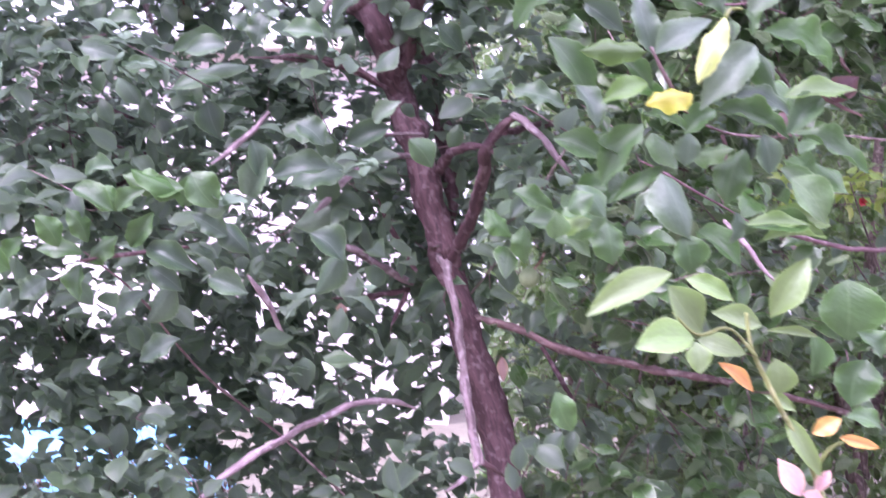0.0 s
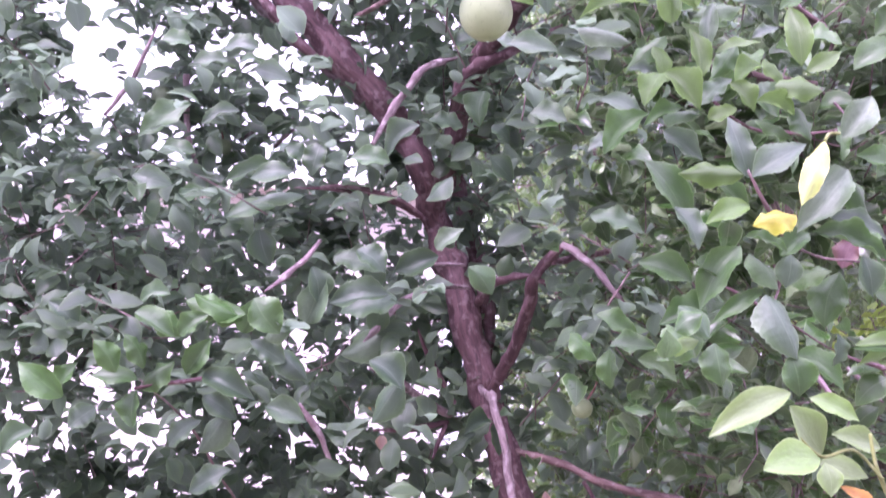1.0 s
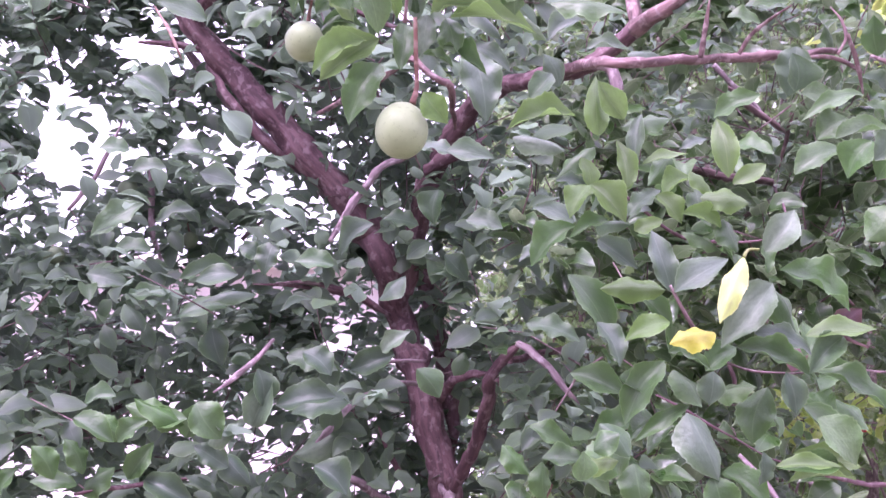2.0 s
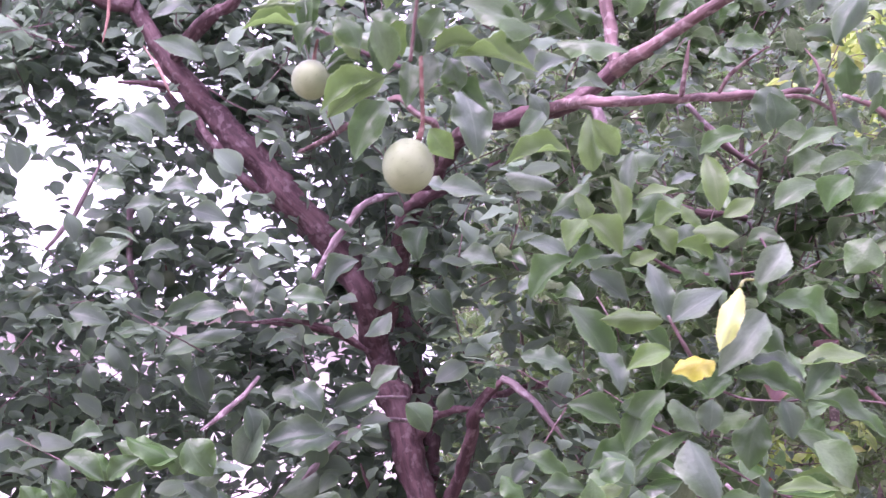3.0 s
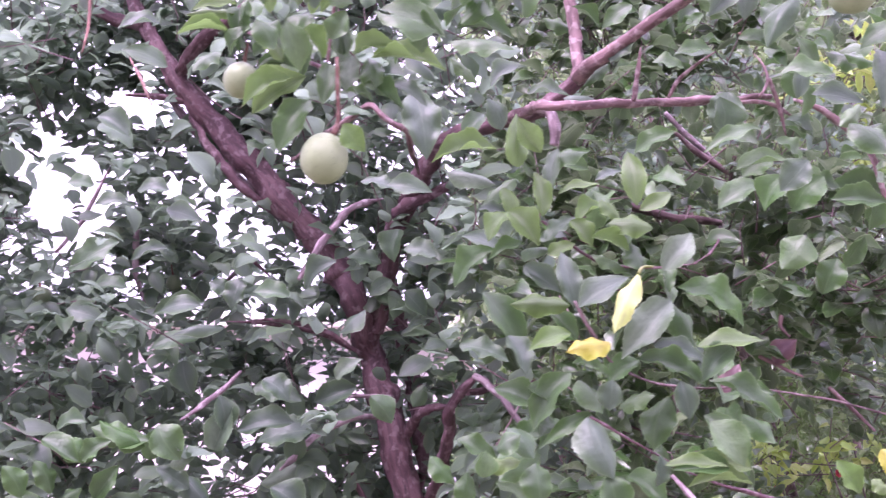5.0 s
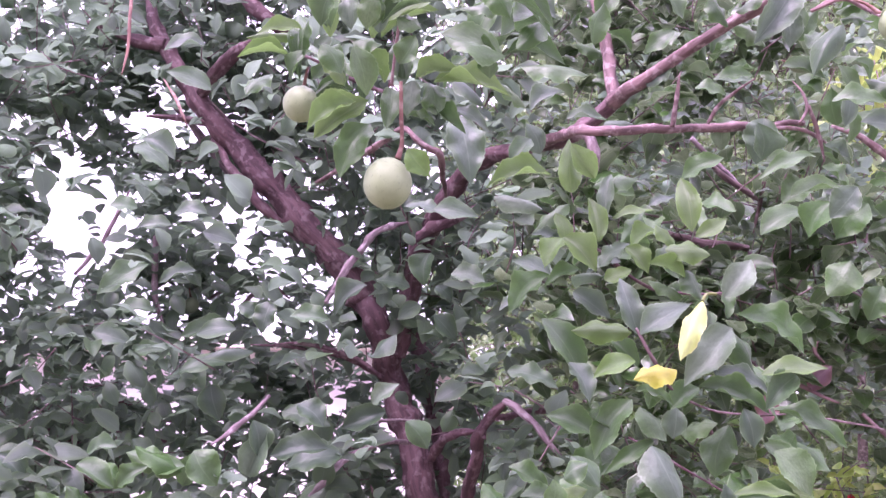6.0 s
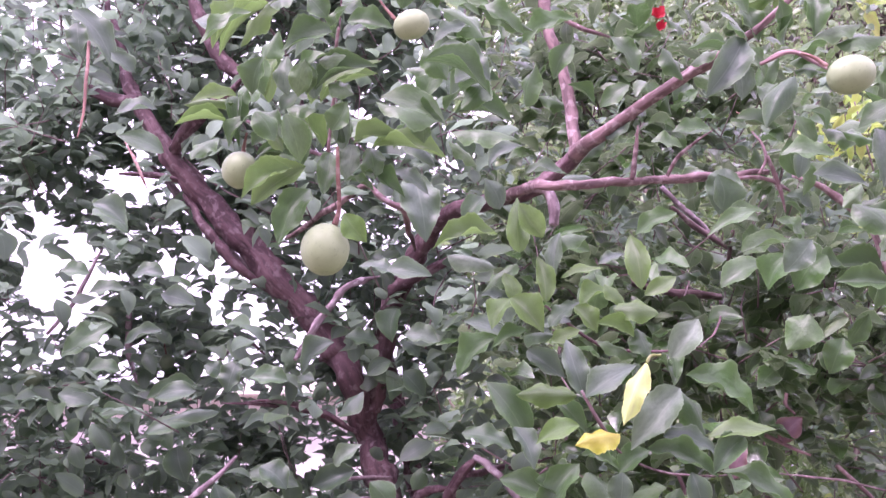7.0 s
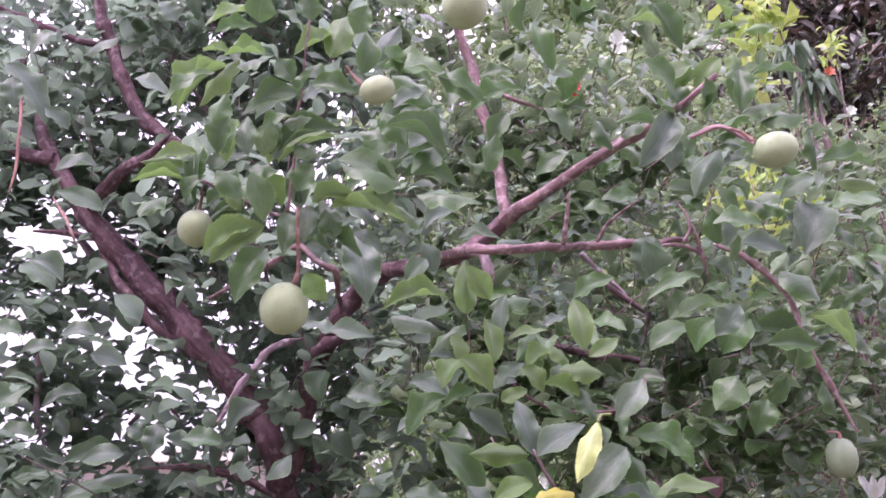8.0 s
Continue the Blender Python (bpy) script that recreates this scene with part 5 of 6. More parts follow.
sprig("leaf", [
    (0.676, 1.664, 2.425, 0.662, 1.631, 2.484, 0.046), (0.755, 1.654, 2.513, 0.819, 1.644, 2.520, 0.050),
    (0.688, 1.585, 2.514, 0.721, 1.595, 2.482, 0.042), (0.526, 1.684, 2.221, 0.608, 1.668, 2.274, 0.053),
    (0.638, 1.723, 2.337, 0.582, 1.721, 2.302, 0.062), (0.839, 1.736, 2.268, 0.729, 1.728, 2.284, 0.055),
    (0.667, 1.691, 2.302, 0.694, 1.689, 2.256, 0.050), (0.787, 1.689, 2.365, 0.869, 1.690, 2.325, 0.065),
    (0.459, 1.623, 2.496, 0.520, 1.621, 2.501, 0.039), (0.409, 1.599, 2.463, 0.465, 1.599, 2.457, 0.038),
    (0.803, 1.716, 2.201, 0.825, 1.700, 2.234, 0.054), (0.556, 1.707, 2.376, 0.619, 1.709, 2.365, 0.046)])
sprig("leaf_gold", [
    (0.714, 1.570, 1.789, 0.749, 1.579, 1.743, 0.037), (0.755, 1.579, 1.732, 0.772, 1.567, 1.760, 0.024)], "golden yellow leaf")
sprig("leaf_light", [
    (0.645, 1.571, 1.772, 0.682, 1.576, 1.724, 0.039), (0.691, 1.560, 1.743, 0.712, 1.556, 1.723, 0.027)], "fresh mid-green leaf")
sprig("leaf_orange", [
    (-0.354, 2.616, 1.731, -0.313, 2.602, 1.694, 0.036)], "orange dried leaf")
sprig("leaf_pink", [
    (-0.295, 2.555, 1.640, -0.297, 2.548, 1.603, 0.027), (0.088, 2.551, 1.512, 0.092, 2.534, 1.454, 0.026)], "pinkish young leaf")
sprig("leaf", [
    (0.315, 1.464, 2.768, 0.352, 1.478, 2.682, 0.040), (0.536, 1.442, 2.808, 0.586, 1.455, 2.714, 0.043),
    (0.659, 1.493, 2.779, 0.604, 1.504, 2.758, 0.037), (0.689, 1.470, 2.699, 0.694, 1.506, 2.621, 0.049),
    (0.519, 1.484, 2.711, 0.583, 1.498, 2.664, 0.047), (0.419, 1.506, 2.725, 0.466, 1.500, 2.676, 0.043),
    (0.434, 1.549, 2.623, 0.471, 1.564, 2.569, 0.043), (0.484, 1.568, 2.599, 0.533, 1.547, 2.618, 0.036),
    (0.347, 1.578, 2.666, 0.393, 1.585, 2.594, 0.046), (0.373, 1.564, 2.558, 0.318, 1.578, 2.528, 0.038),
    (0.574, 1.536, 2.693, 0.604, 1.539, 2.632, 0.046), (0.277, 1.581, 2.654, 0.244, 1.602, 2.592, 0.041)])
sprig("leaf_grey", [
    (-0.650, 1.602, 2.759, -0.566, 1.639, 2.666, 0.061), (-0.609, 1.533, 2.682, -0.600, 1.544, 2.625, 0.041),
    (-0.402, 1.547, 2.693, -0.334, 1.552, 2.666, 0.044), (-0.544, 1.534, 2.781, -0.589, 1.535, 2.737, 0.045),
    (-0.492, 1.545, 2.740, -0.434, 1.516, 2.770, 0.044), (-0.321, 1.470, 2.763, -0.351, 1.456, 2.795, 0.043),
    (-0.532, 1.639, 2.641, -0.571, 1.615, 2.675, 0.045), (-0.622, 1.759, 2.419, -0.553, 1.768, 2.383, 0.057),
    (-0.464, 1.736, 2.274, -0.529, 1.738, 2.281, 0.050), (-0.478, 1.767, 2.248, -0.411, 1.767, 2.232, 0.044),
    (-0.241, 1.803, 2.093, -0.310, 1.794, 2.102, 0.044), (-0.414, 1.831, 2.082, -0.495, 1.840, 2.076, 0.046)])
sprig("leaf", [
    (0.088, 1.507, 1.746, 0.148, 1.486, 1.746, 0.036), (0.130, 1.526, 1.728, 0.185, 1.520, 1.700, 0.038),
    (0.073, 1.535, 1.793, 0.133, 1.528, 1.766, 0.033), (0.089, 1.513, 1.742, 0.093, 1.517, 1.686, 0.034),
    (0.034, 1.510, 1.765, 0.072, 1.507, 1.726, 0.034)])
sprig("leaf", [
    (-0.158, 1.032, 2.284, -0.173, 1.051, 2.244, 0.033), (-0.109, 1.040, 2.282, -0.118, 1.058, 2.244, 0.030),
    (-0.175, 1.087, 2.241, -0.150, 1.093, 2.203, 0.032), (-0.134, 1.069, 2.227, -0.115, 1.092, 2.174, 0.036),
    (-0.140, 1.107, 2.256, -0.102, 1.104, 2.252, 0.031), (-0.078, 1.070, 2.204, -0.059, 1.050, 2.232, 0.031),
    (0.051, 1.071, 2.216, -0.025, 1.064, 2.239, 0.046), (-0.083, 1.031, 2.338, -0.104, 1.018, 2.360, 0.032),
    (-0.063, 1.025, 2.423, -0.073, 1.004, 2.451, 0.034), (-0.129, 1.042, 2.434, -0.121, 1.016, 2.464, 0.039),
    (-0.063, 1.060, 2.351, -0.005, 1.048, 2.336, 0.036), (-0.095, 1.056, 2.293, -0.061, 1.042, 2.293, 0.026)])
sprig("leaf", [
    (-0.074, 1.048, 2.423, -0.106, 1.026, 2.441, 0.035), (-0.072, 1.073, 2.387, -0.041, 1.072, 2.364, 0.033),
    (-0.076, 1.054, 2.321, -0.062, 1.024, 2.352, 0.029), (-0.087, 1.072, 2.312, -0.127, 1.085, 2.290, 0.034),
    (-0.082, 1.060, 2.263, -0.051, 1.061, 2.251, 0.030), (-0.005, 1.011, 2.396, 0.008, 0.987, 2.421, 0.034),
    (0.030, 1.016, 2.383, 0.052, 1.029, 2.349, 0.031)])
sprig("leaf_grey", [
    (0.199, 1.756, 2.481, 0.277, 1.743, 2.481, 0.042), (0.261, 1.694, 2.441, 0.318, 1.692, 2.448, 0.036),
    (0.555, 1.729, 2.390, 0.550, 1.701, 2.449, 0.065), (0.874, 1.789, 2.471, 0.862, 1.735, 2.541, 0.079),
    (0.734, 1.756, 2.480, 0.841, 1.750, 2.478, 0.046), (0.472, 1.710, 2.541, 0.552, 1.701, 2.541, 0.039),
    (0.127, 1.711, 2.474, 0.192, 1.700, 2.514, 0.050), (0.149, 1.759, 2.409, 0.127, 1.724, 2.457, 0.050),
    (0.383, 1.758, 2.480, 0.438, 1.754, 2.491, 0.035), (0.686, 1.761, 2.432, 0.738, 1.769, 2.401, 0.050),
    (0.353, 1.736, 2.542, 0.403, 1.711, 2.587, 0.046), (0.438, 1.818, 2.367, 0.382, 1.791, 2.389, 0.047)])


def spray(kind, place, spread, count, size, seed, label=""):
    """A loose spray of single leaves round a place, each pointing outward."""
    rng = random.Random(seed)
    for _ in range(count):
        d = rnd_dir(rng)
        out = (Vector((d.x, 0.6 * d.y - 0.25, 0.6 * d.z - 0.1))).normalized()
        base = Vector(place) + Vector((d.x, d.y * 0.8, d.z * 0.8)) * spread * rng.uniform(0.1, 1.0)
        ln = size * rng.uniform(0.7, 1.15)
        tagged(leaf(kind, base, base + out * ln, ln * rng.uniform(0.5, 0.62), rng, tree), label)


spray("leaf", (-0.248, 1.372, 2.408), 0.09, 6, 0.075, 72)
spray("leaf", (0.012, 1.38, 2.408), 0.12, 8, 0.085, 73)
spray("leaf_grey", (-0.04, 2.4, 1.67), 0.09, 8, 0.07, 71)
spray("leaf", (0.24, 1.425, 1.787), 0.12, 8, 0.08, 75)
spray("leaf_grey", (0.156, 1.51, 2.075), 0.1, 8, 0.075, 77)
spray("leaf", (0.313, 1.549, 2.23), 0.12, 8, 0.08, 79)
spray("leaf", (0.136, 1.291, 2.442), 0.12, 8, 0.085, 81)
spray("leaf", (0.474, 1.544, 1.867), 0.1, 5, 0.08, 83)
spray("leaf", (0.626, 1.521, 2.559), 0.12, 10, 0.08, 84)
spray("leaf_light", (0.75, 1.589, 2.855), 0.16, 14, 0.08, 85, "fresh mid-green leaf")
spray("leaf", (0.8, 1.565, 2.432), 0.14, 10, 0.08, 86)
spray("leaf", (0.821, 1.661, 2.228), 0.12, 8, 0.08, 87)
spray("leaf", (0.376, 1.809, 2.937), 0.12, 6, 0.075, 88)
spray("leaf", (0.453, 1.735, 2.959), 0.12, 6, 0.075, 89)
spray("leaf", (0.626, 1.678, 2.927), 0.12, 6, 0.075, 90)
spray("leaf", (0.441, 1.818, 2.789), 0.12, 6, 0.075, 91)
spray("leaf", (0.543, 1.759, 2.775), 0.12, 6, 0.075, 92)
spray("leaf", (0.656, 1.817, 2.631), 0.12, 6, 0.075, 93)
spray("leaf", (0.711, 1.725, 2.58), 0.12, 6, 0.075, 94)
spray("leaf", (0.408, 1.933, 2.672), 0.12, 6, 0.075, 95)
spray("leaf", (0.92, 1.713, 2.562), 0.12, 6, 0.075, 96)
spray("leaf", (0.93, 1.671, 2.416), 0.12, 6, 0.075, 97)
spray("leaf", (0.799, 1.904, 2.422), 0.12, 6, 0.075, 98)
spray("leaf", (0.502, 1.879, 2.65), 0.12, 6, 0.075, 99)


def fruit(place, wide, tall, lean, stalk, label):
    """A hard-shelled round fruit with faint ribs, a dimple at its stalk and a bent stalk."""
    bm = bmesh.new()
    bmesh.ops.create_uvsphere(bm, u_segments=32, v_segments=20, radius=0.5)
    for v in bm.verts:
        a = math.atan2(v.co.y, v.co.x)
        r = 1 + 0.012 * math.cos(6 * a) + 0.02 * noise.noise(v.co * 3 + Vector(place))
        dimple = 0.05 * math.exp(-(v.co.x**2 + v.co.y**2) / 0.012) * (1 if v.co.z > 0 else -0.4)
        v.co = Vector((v.co.x * r * wide, v.co.y * r * wide, (v.co.z - dimple) * tall))
    for f in bm.faces:
        f.smooth = True
    bm.transform(Matrix.Rotation(radians(lean), 4, "Y"))
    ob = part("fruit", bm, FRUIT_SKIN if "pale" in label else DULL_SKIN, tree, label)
    ob.location = Vector(place) - TREE_AT
    st = bmesh.new()
    r = max(0.0014, 0.046 * wide)
    line = smooth_line(stalk, [r * 0.8, *[r] * (len(stalk) - 2), r * 1.5], 5)
    tube(st, line, 8, 0.2, Vector(place))
    part("stalk", st, BARK["stalk"], ob, "reddish brown stalk")


fruit((-0.095, 1.182, 2.096), 0.0614, 0.0675, 0, [(-0.080, 1.148, 2.223), (-0.079, 1.160, 2.183), (-0.078, 1.172, 2.147), (-0.083, 1.173, 2.125)], "pale green round fruit hanging on a reddish stalk")
fruit((-0.216, 1.205, 2.220), 0.0480, 0.0500, 0, [(-0.208, 1.194, 2.270), (-0.211, 1.199, 2.256), (-0.212, 1.199, 2.239)], "pale green small round fruit among leaves")
fruit((0.661, 1.329, 2.429), 0.0590, 0.0740, 75, [(0.589, 1.325, 2.466), (0.609, 1.326, 2.458), (0.627, 1.327, 2.442)], "pale green oval fruit on a bent stalk")
fruit((0.020, 1.020, 2.318), 0.0360, 0.0450, 70, [(-0.018, 1.014, 2.349), (-0.011, 1.018, 2.340), (0.002, 1.019, 2.324)], "small pale green lopsided fruit")
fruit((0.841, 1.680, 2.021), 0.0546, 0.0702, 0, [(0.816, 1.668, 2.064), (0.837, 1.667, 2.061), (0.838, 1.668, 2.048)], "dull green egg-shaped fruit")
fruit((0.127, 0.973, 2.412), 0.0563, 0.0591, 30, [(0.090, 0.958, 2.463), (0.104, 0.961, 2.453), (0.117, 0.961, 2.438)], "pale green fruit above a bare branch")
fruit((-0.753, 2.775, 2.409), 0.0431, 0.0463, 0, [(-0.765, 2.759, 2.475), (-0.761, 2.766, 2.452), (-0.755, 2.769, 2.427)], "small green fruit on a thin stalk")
fruit((0.134, 2.200, 1.689), 0.0425, 0.0425, 20, [(0.166, 2.203, 1.743), (0.158, 2.204, 1.725), (0.143, 2.199, 1.706)], "pale green round fruit beside the trunk")
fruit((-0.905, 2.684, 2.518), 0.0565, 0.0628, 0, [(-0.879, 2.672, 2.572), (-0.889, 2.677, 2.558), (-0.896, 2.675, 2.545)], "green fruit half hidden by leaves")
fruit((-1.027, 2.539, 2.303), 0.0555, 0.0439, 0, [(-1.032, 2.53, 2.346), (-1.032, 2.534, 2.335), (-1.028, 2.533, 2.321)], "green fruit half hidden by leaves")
fruit((0.578, 1.532, 2.471), 0.0246, 0.0455, 85, [(0.544, 1.533, 2.483), (0.552, 1.534, 2.479), (0.557, 1.531, 2.473)], "small green oval fruit")


# ---- shrubs and trees behind ----
def shrub(name, label, place, mid, size, shoots, leaf_size, material, seed, wide=0.5, floor_z=0.3, stems=5, inner=0.45, top=0.75, category="shrub", girth=1.0):
    """A bush or small tree: several stems from the ground and a crown of leafy shoots with an uneven outline."""
    rng = random.Random(seed)
    place = Vector(place)
    ob = thing(name, place, label, category)
    leaves, twigs = Foliage(rng, 3, 2, 0.2, 0.25, 0.05), bmesh.new()
    mid, size = Vector(mid), Vector(size)
    for k in range(stems):
        bm = bmesh.new()
        foot = place + Vector((rng.uniform(-0.25, 0.25), rng.uniform(-0.2, 0.2), -0.05))
        head = mid + Vector((rng.uniform(-0.6, 0.6) * size.x, rng.uniform(-0.5, 0.5) * size.y, rng.uniform(0.1, 0.6) * size.z))
        half = foot.lerp(head, 0.5) + Vector((rng.uniform(-0.2, 0.2), rng.uniform(-0.2, 0.2), 0.1))
        tube(bm, smooth_line([foot, half, head], [0.04 * girth, 0.028 * girth, 0.008 * girth], 6), 8, 0.2, place)
        part("trunk", bm, BARK["shrubbark"], ob)
    made = 0
    while made < shoots:
        d = rnd_dir(rng)
        r = inner + (1 - inner) * rng.random() ** 0.6
        r *= 1 + 0.22 * noise.noise(d * 2.2 + mid)
        p = mid + Vector((d.x * size.x, d.y * size.y, d.z * size.z)) * r
        if p.z < floor_z or (d.y > 0.45 and rng.random() < 0.7):
            continue
        way = (d * 0.8 + Vector((0, -0.1, 0.25)) + rnd_dir(rng) * 0.6).normalized()
        shoot(rng, leaves, twigs, p, way, rng.uniform(0.15, 0.35), rng.randint(6, 10), leaf_size, 0.0022, wide, top=top, front=0.9)
        made += 1
    cr = new("crown", leaves.mesh("crown", material, place))
    cr.parent = ob
    tagged(cr, kind="stuff")
    for v in twigs.verts:
        v.co -= place
    tagged(part("fine_wood", twigs, BARK["shrubbark"], ob), kind="stuff")
    return ob


shrub("flowering_shrub", "tall dense green garden shrub with red flowers", (1.6, 4.9, 0), (1.75, 5.0, 2.6), (1.75, 1.1, 2.9), 3300, 0.062, SHRUB, 21, wide=0.66)
shrub("garden_shrub", "tall dense green garden shrub behind the tree", (3.5, 5.6, 0), (3.7, 5.7, 2.6), (1.9, 1.2, 2.9), 2600, 0.066, SHRUB, 22, wide=0.62)
shrub("garden_shrub", "bushy green shrub behind the trunk", (0.6, 5.2, 0), (0.75, 5.3, 1.7), (0.85, 1.0, 2.6), 1500, 0.06, SHRUB, 23, wide=0.62)
shrub("croton_shrub", "yellow-green croton with bright leaves", (1.6, 3.6, 0), (1.62, 3.55, 3.45), (0.3, 0.3, 0.32), 20, 0.1, CROTON, 24, wide=0.46, stems=2, girth=0.35)
shrub("croton_shrub", "yellow-green croton with bright leaves", (1.69, 3.38, 0), (1.69, 3.38, 4.26), (0.17, 0.25, 0.24), 9, 0.115, CROTON, 29, wide=0.5, stems=2, girth=0.35)
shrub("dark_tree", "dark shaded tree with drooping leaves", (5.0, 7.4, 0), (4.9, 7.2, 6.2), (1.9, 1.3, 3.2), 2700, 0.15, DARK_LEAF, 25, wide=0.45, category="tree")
shrub("garden_tree", "leafy green tree behind the shrubs", (2.2, 9.0, 0), (2.3, 9.0, 5.6), (2.7, 1.4, 5.6), 2200, 0.17, SHRUB, 26, wide=0.5, category="tree")
shrub("garden_tree", "tall leafy tree at the far end of the garden", (5.0, 14.0, 0), (6.8, 14.0, 7.0), (6.6, 1.8, 8.0), 1900, 0.5, SHRUB, 28, wide=0.55, category="tree")


shrub("croton_shrub", "small yellow-green croton beside a drooping plant", (1.89, 3.24, 0), (1.89, 3.24, 4.06), (0.06, 0.08, 0.06), 4, 0.06, CROTON, 30, wide=0.4, stems=2, girth=0.3)
shrub("garden_plant", "bright yellow-green leafy plant in front of the shrubs", (1.134, 3.600, 0), (1.134, 3.600, 2.047), (0.14, 0.12, 0.09), 7, 0.06, CROTON, 31, wide=0.55, stems=2, girth=0.3)
shrub("garden_plant", "bright yellow-green leafy plant in front of the shrubs", (1.368, 3.620, 0), (1.368, 3.620, 2.072), (0.12, 0.12, 0.08), 5, 0.06, CROTON, 32, wide=0.55, stems=2, girth=0.3)


def umbrella_plant():
    """A tall thin plant whose stems each end in a whorl of narrow drooping leaves."""
    rng = random.Random(61)
    at = Vector((1.66, 2.99, 0))
    ob = thing("umbrella_plant", at, "slender plant with whorls of drooping narrow grey-green leaves", "plant")
    for head in ((1.59, 2.95, 3.85), (1.642, 2.95, 3.69), (1.69, 3.05, 3.79)):
        head = Vector(head)
        bm = bmesh.new()
        foot = at + Vector((rng.uniform(-0.08, 0.08), rng.uniform(-0.08, 0.08), -0.03))
        tube(bm, smooth_line([foot, foot.lerp(head, 0.55) + Vector((0.04, 0.05, 0)), head], [0.012, 0.009, 0.005], 6), 7, 0.15, at)
        part("stem", bm, BARK["shrubbark"], ob)
        for k in range(13):
            a = 2 * math.pi * k / 13 + rng.uniform(-0.15, 0.15)
            out = Vector((math.cos(a), math.sin(a), 0.0))
            p, f, u = leaf_grid(rng, 9, 2, 0.18, 0.75, 0.02, 0.5, 0.1)
            me = mesh_from("leaf", p, f, u, LEAF["leaf_grey"])
            lf = new("leaf", me)
            lf.parent = ob
            ln = rng.uniform(0.085, 0.125)
            m = leaf_frame(head, head + (out + Vector((0, 0, -0.25))).normalized() * ln, ln * 0.27, (0, 0, 1))
            m.translation -= at
            lf.matrix_local = m


umbrella_plant()


def flower(name, place, size, material, label, seed, upright=False):
    """A small open flower of cupped petals with a short stem."""
    rng = random.Random(seed)
    ob = thing(name, place, label, "flower", "flowers in the shrubs")
    for k in range(7):
        bm = bmesh.new()
        p, f, u = leaf_grid(rng, 4, 2, 0.15, -0.35, 0.06, 0.6)
        vs = [bm.verts.new(q) for q in p]
        for q in f:
            bm.faces.new([vs[i] for i in q]).smooth = True
        a = 2 * math.pi * k / 7 + rng.uniform(-0.2, 0.2)
        d = Vector((math.cos(a), -0.55, math.sin(a)))
        if upright:
            d = Vector((0.6 * math.cos(a), 0.6 * math.sin(a), 1.0))
        bm.transform(leaf_frame((0, 0, 0), d.normalized() * size * rng.uniform(0.8, 1.1), size * (0.3 if upright else 0.75), (0, -1, 0.2)))
        part("petal", bm, material, ob)
    bm = bmesh.new()
    tube(bm, [(Vector((0, 0.12, -0.05)), 0.003), (Vector((0, 0.05, -0.01)), 0.003), (Vector((0, 0, 0)), 0.004)], 6)
    part("stem", bm, BARK["greenstem"], ob)
    return ob


flower("red_flower", (1.39, 3.75, 2.01), 0.022, PETAL_RED, "small red flower in front of the shrub", 40)
flower("red_flower", (1.201, 3.862, 1.965), 0.023, PETAL_RED, "small red flower in front of the shrub", 42)
# set well forward of the shrub, placed to show in the camera's view
flower("red_flower", (0.628, 2.45, 3.305), 0.034, PETAL_RED, "small red flower in front of the shrub", 44)
flower("red_flower", (0.795, 3.113, 3.731), 0.020, PETAL_RED, "small red flower in front of the shrub", 45)
flower("red_flower", (0.707, 3.197, 3.786), 0.016, PETAL_RED, "small red flower in front of the shrub", 46)
flower("white_flower", (0.822, 2.6, 3.588), 0.045, PETAL_WHITE, "small white blossom among the leaves", 47)
flower("white_flower", (1.03, 2.6, 3.556), 0.034, PETAL_WHITE, "small white blossom among the leaves", 48)
flower("white_flower", (0.879, 2.6, 3.105), 0.032, PETAL_WHITE, "small white blossom among the leaves", 49)
flower("white_flower", (0.903, 2.87, 3.75), 0.043, PETAL_WHITE, "small white blossom among the leaves", 50)
flower("white_flower", (1.074, 2.06, 2.02), 0.055, PETAL_WHITE, "white blossom of narrow upright petals", 51, True)
flower("white_flower", (0.844, 2.933, 3.746), 0.047, PETAL_WHITE, "small white blossom among the leaves", 52)
flower("white_flower", (1.249, 2.877, 3.78), 0.043, PETAL_WHITE, "small white blossom among the leaves", 53)
flower("white_flower", (1.005, 2.917, 3.864), 0.053, PETAL_WHITE, "small white blossom among the leaves", 54)
flower("white_flower", (1.687, 2.854, 3.507), 0.030, PETAL_WHITE, "small white blossom among the leaves", 55)
# second bloom at the same forward spot, fitted to the camera's view
flower("red_flower", (0.634, 2.46, 3.272), 0.026, PETAL_RED, "small red flower in front of the shrub", 56)
flower("orange_flower", (1.668, 2.9, 3.70), 0.03, PETAL_ORANGE, "small faded orange flower beside the drooping plant", 57)


# ---- the house and the covered stack, far to the side ----
def box(bm, lo, hi):
    vs = [bm.verts.new((x, y, z)) for x in (lo[0], hi[0]) for y in (lo[1], hi[1]) for z in (lo[2], hi[2])]
    for q in ((0, 1, 3, 2), (4, 6, 7, 5), (0, 4, 5, 1), (2, 3, 7, 6), (0, 2, 6, 4), (1, 5, 7, 3)):
        bm.faces.new([vs[i] for i in q])


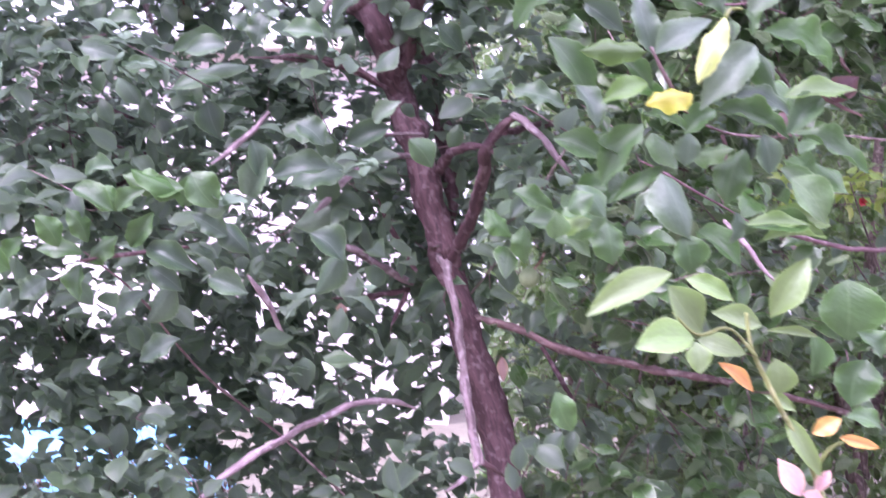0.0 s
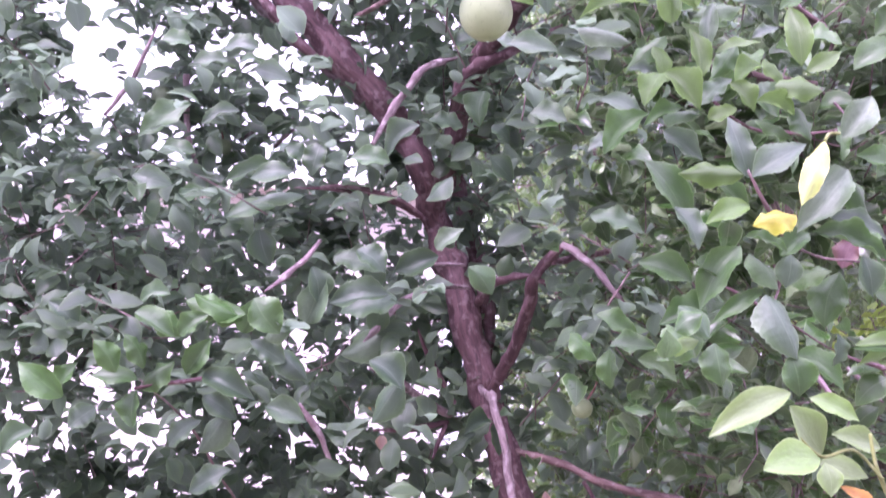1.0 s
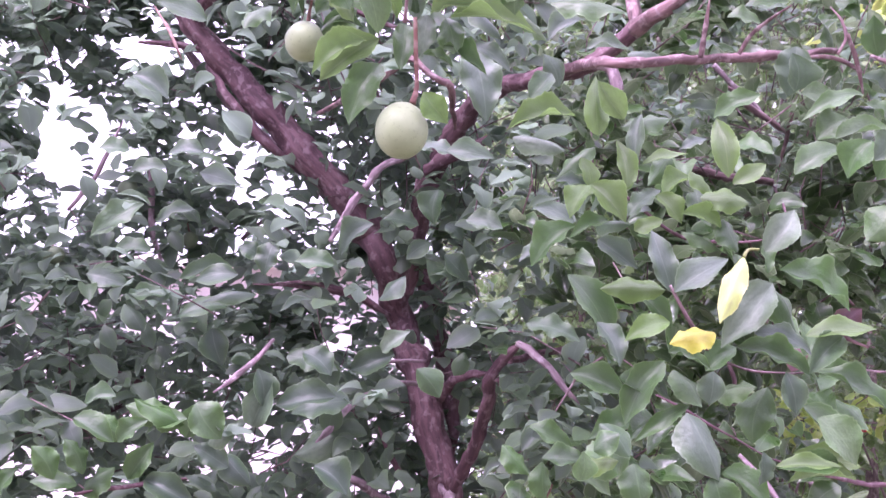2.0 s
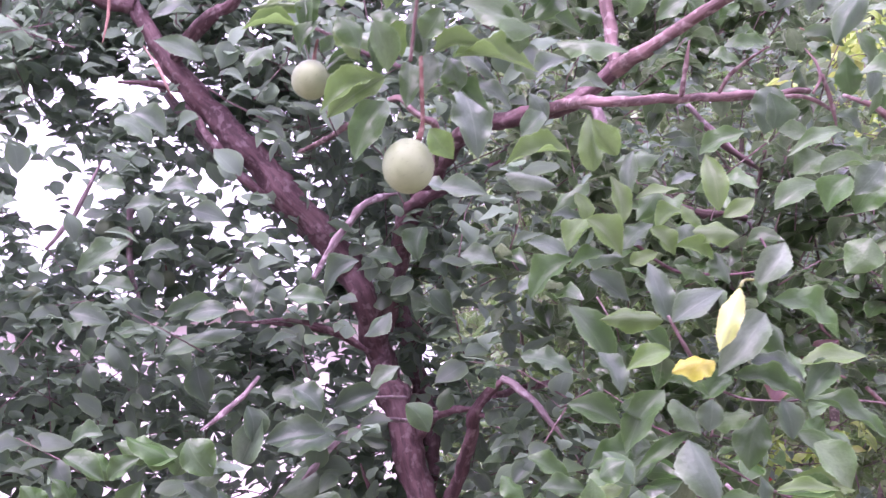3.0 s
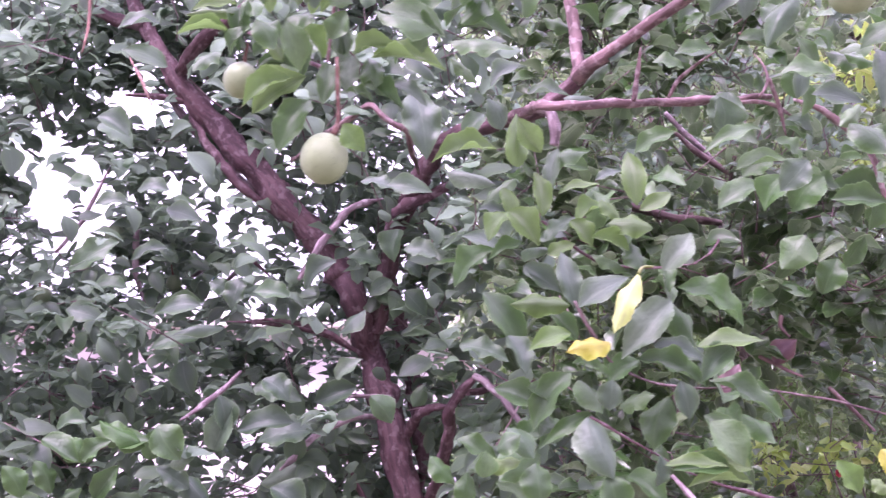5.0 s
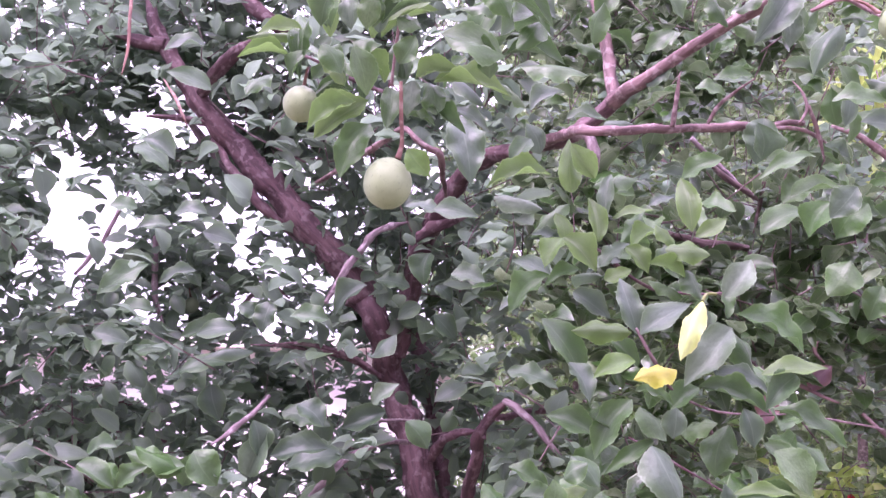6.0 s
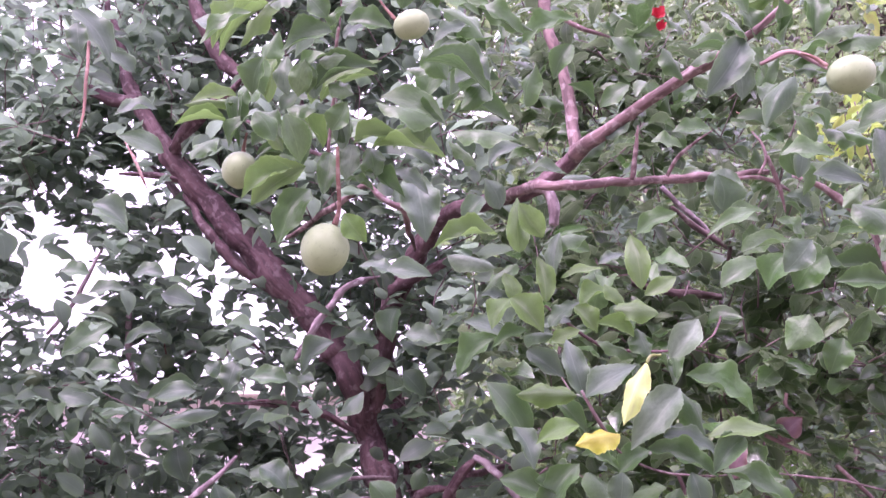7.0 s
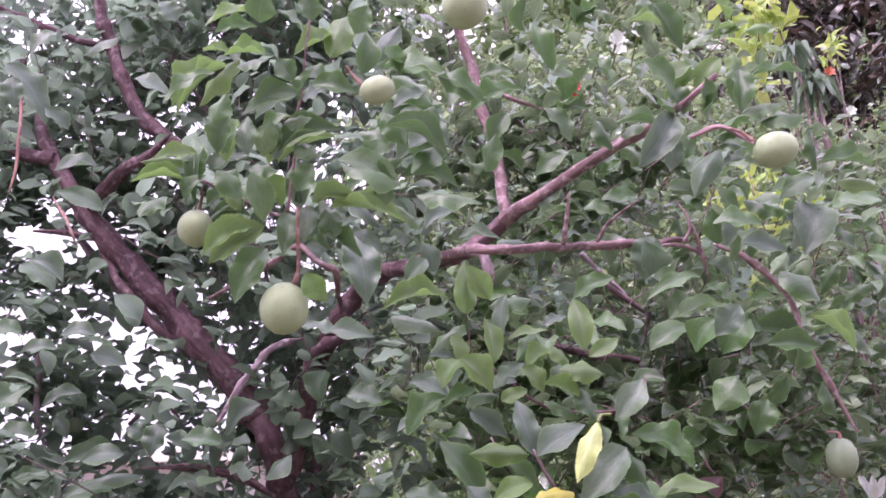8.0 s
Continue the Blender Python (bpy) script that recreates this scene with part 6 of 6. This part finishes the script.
def house():
    at = Vector((-6.5, 15.0, 0))
    ob = thing("house", at, "pale pink plastered two-storey house with a pale low roof", "house")
    x0, x1, d, h = -6.5, 6.2, 7.0, 5.4
    holes = [(-4.6, 1.0, 1.3, 1.3), (-1.6, 1.0, 1.3, 1.3), (-4.6, 3.5, 1.3, 1.2), (-1.6, 3.5, 1.3, 1.2)]
    bm = bmesh.new()
    xs = sorted({x0, x1, *[a for a, *_ in holes], *[a + w for a, _, w, _ in holes]})
    zs = sorted({-0.1, h, *[z for _, z, *_ in holes], *[z + t for _, z, _, t in holes]})
    vs = {(x, z): bm.verts.new((x, 0, z)) for x in xs for z in zs}
    for xa, xb in zip(xs, xs[1:]):
        for za, zb in zip(zs, zs[1:]):
            if not any(a <= xa < a + w and z <= za < z + t for a, z, w, t in holes):
                bm.faces.new((vs[xa, za], vs[xb, za], vs[xb, zb], vs[xa, zb]))
    grown = bmesh.ops.extrude_face_region(bm, geom=bm.faces[:])
    for v in grown["geom"]:
        if isinstance(v, bmesh.types.BMVert):
            v.co.y += 0.25
    part("wall", bm, PLASTER, ob)
    for lo, hi in (((x0, 0.25, -0.1), (x0 + 0.25, d, h)), ((x1 - 0.25, 0.25, -0.1), (x1, d, h)), ((x0 + 0.25, d - 0.25, -0.1), (x1 - 0.25, d, h))):
        bm = bmesh.new()
        box(bm, lo, hi)
        part("wall", bm, PLASTER, ob)
    for a, z, w, t in holes:
        win = new("window")
        win.parent, win.location = ob, (a, 0.1, z)
        for lo, hi in (((0, 0, 0), (0.07, 0.08, t)), ((w - 0.07, 0, 0), (w, 0.08, t)), ((0.07, 0, 0), (w - 0.07, 0.08, 0.07)), ((0.07, 0, t - 0.07), (w - 0.07, 0.08, t)), ((w / 2 - 0.03, 0, 0.07), (w / 2 + 0.03, 0.08, t - 0.07))):
            bm = bmesh.new()
            box(bm, lo, hi)
            part("frame", bm, PETAL_WHITE, win)
        for lo in (0.07, w / 2 + 0.03):
            bm = bmesh.new()
            box(bm, (lo, 0.03, 0.07), (lo + w / 2 - 0.1, 0.05, t - 0.07))
            part("pane", bm, DARK_GLASS, win)
        bm = bmesh.new()
        box(bm, (-0.1, -0.2, -0.08), (w + 0.1, -0.002, -0.002))
        part("sill", bm, PLASTER, win)
    bm = bmesh.new()
    ridge = 6.0
    a = [bm.verts.new(v) for v in ((x0 - 0.4, -0.5, h - 0.1), (x1 + 0.4, -0.5, h - 0.1), (x1 + 0.4, d / 2, ridge), (x0 - 0.4, d / 2, ridge), (x1 + 0.4, d + 0.5, h - 0.1), (x0 - 0.4, d + 0.5, h - 0.1))]
    b = [bm.verts.new(v.co + Vector((0, 0, 0.16))) for v in a]
    for q in ((0, 1, 2, 3), (3, 2, 4, 5)):
        bm.faces.new([b[i] for i in q])
        bm.faces.new([a[i] for i in q[::-1]])
    for i, j in ((0, 1), (1, 2), (2, 4), (4, 5), (5, 3), (3, 0)):
        bm.faces.new((a[i], a[j], b[j], b[i]))
    part("roof", bm, CREAM, ob, "pale cream roof")


house()


def tarp_stack():
    at = Vector((-3.4, 9.0, 0))
    ob = thing("tarpaulin", at, "bright blue plastic tarpaulin over a low stack", "tarpaulin")
    bm = bmesh.new()
    nx, ny = 40, 12
    vs = [[None] * (ny + 1) for _ in range(nx + 1)]
    for i in range(nx + 1):
        for j in range(ny + 1):
            u, v = i / nx, j / ny
            edge = min(1.0, min(u, 1 - u) * 9, min(v, 1 - v) * 4.5)
            z = 0.62 * edge**0.6 + 0.07 * noise.noise(Vector((u * 9, v * 4, 1))) * edge
            vs[i][j] = bm.verts.new(((u - 0.5) * 2.6, (v - 0.5) * 1.1, max(0.02, z)))
    for i in range(nx):
        for j in range(ny):
            bm.faces.new((vs[i][j], vs[i + 1][j], vs[i + 1][j + 1], vs[i][j + 1])).smooth = True
    part("sheet", bm, TARP, ob)


tarp_stack()
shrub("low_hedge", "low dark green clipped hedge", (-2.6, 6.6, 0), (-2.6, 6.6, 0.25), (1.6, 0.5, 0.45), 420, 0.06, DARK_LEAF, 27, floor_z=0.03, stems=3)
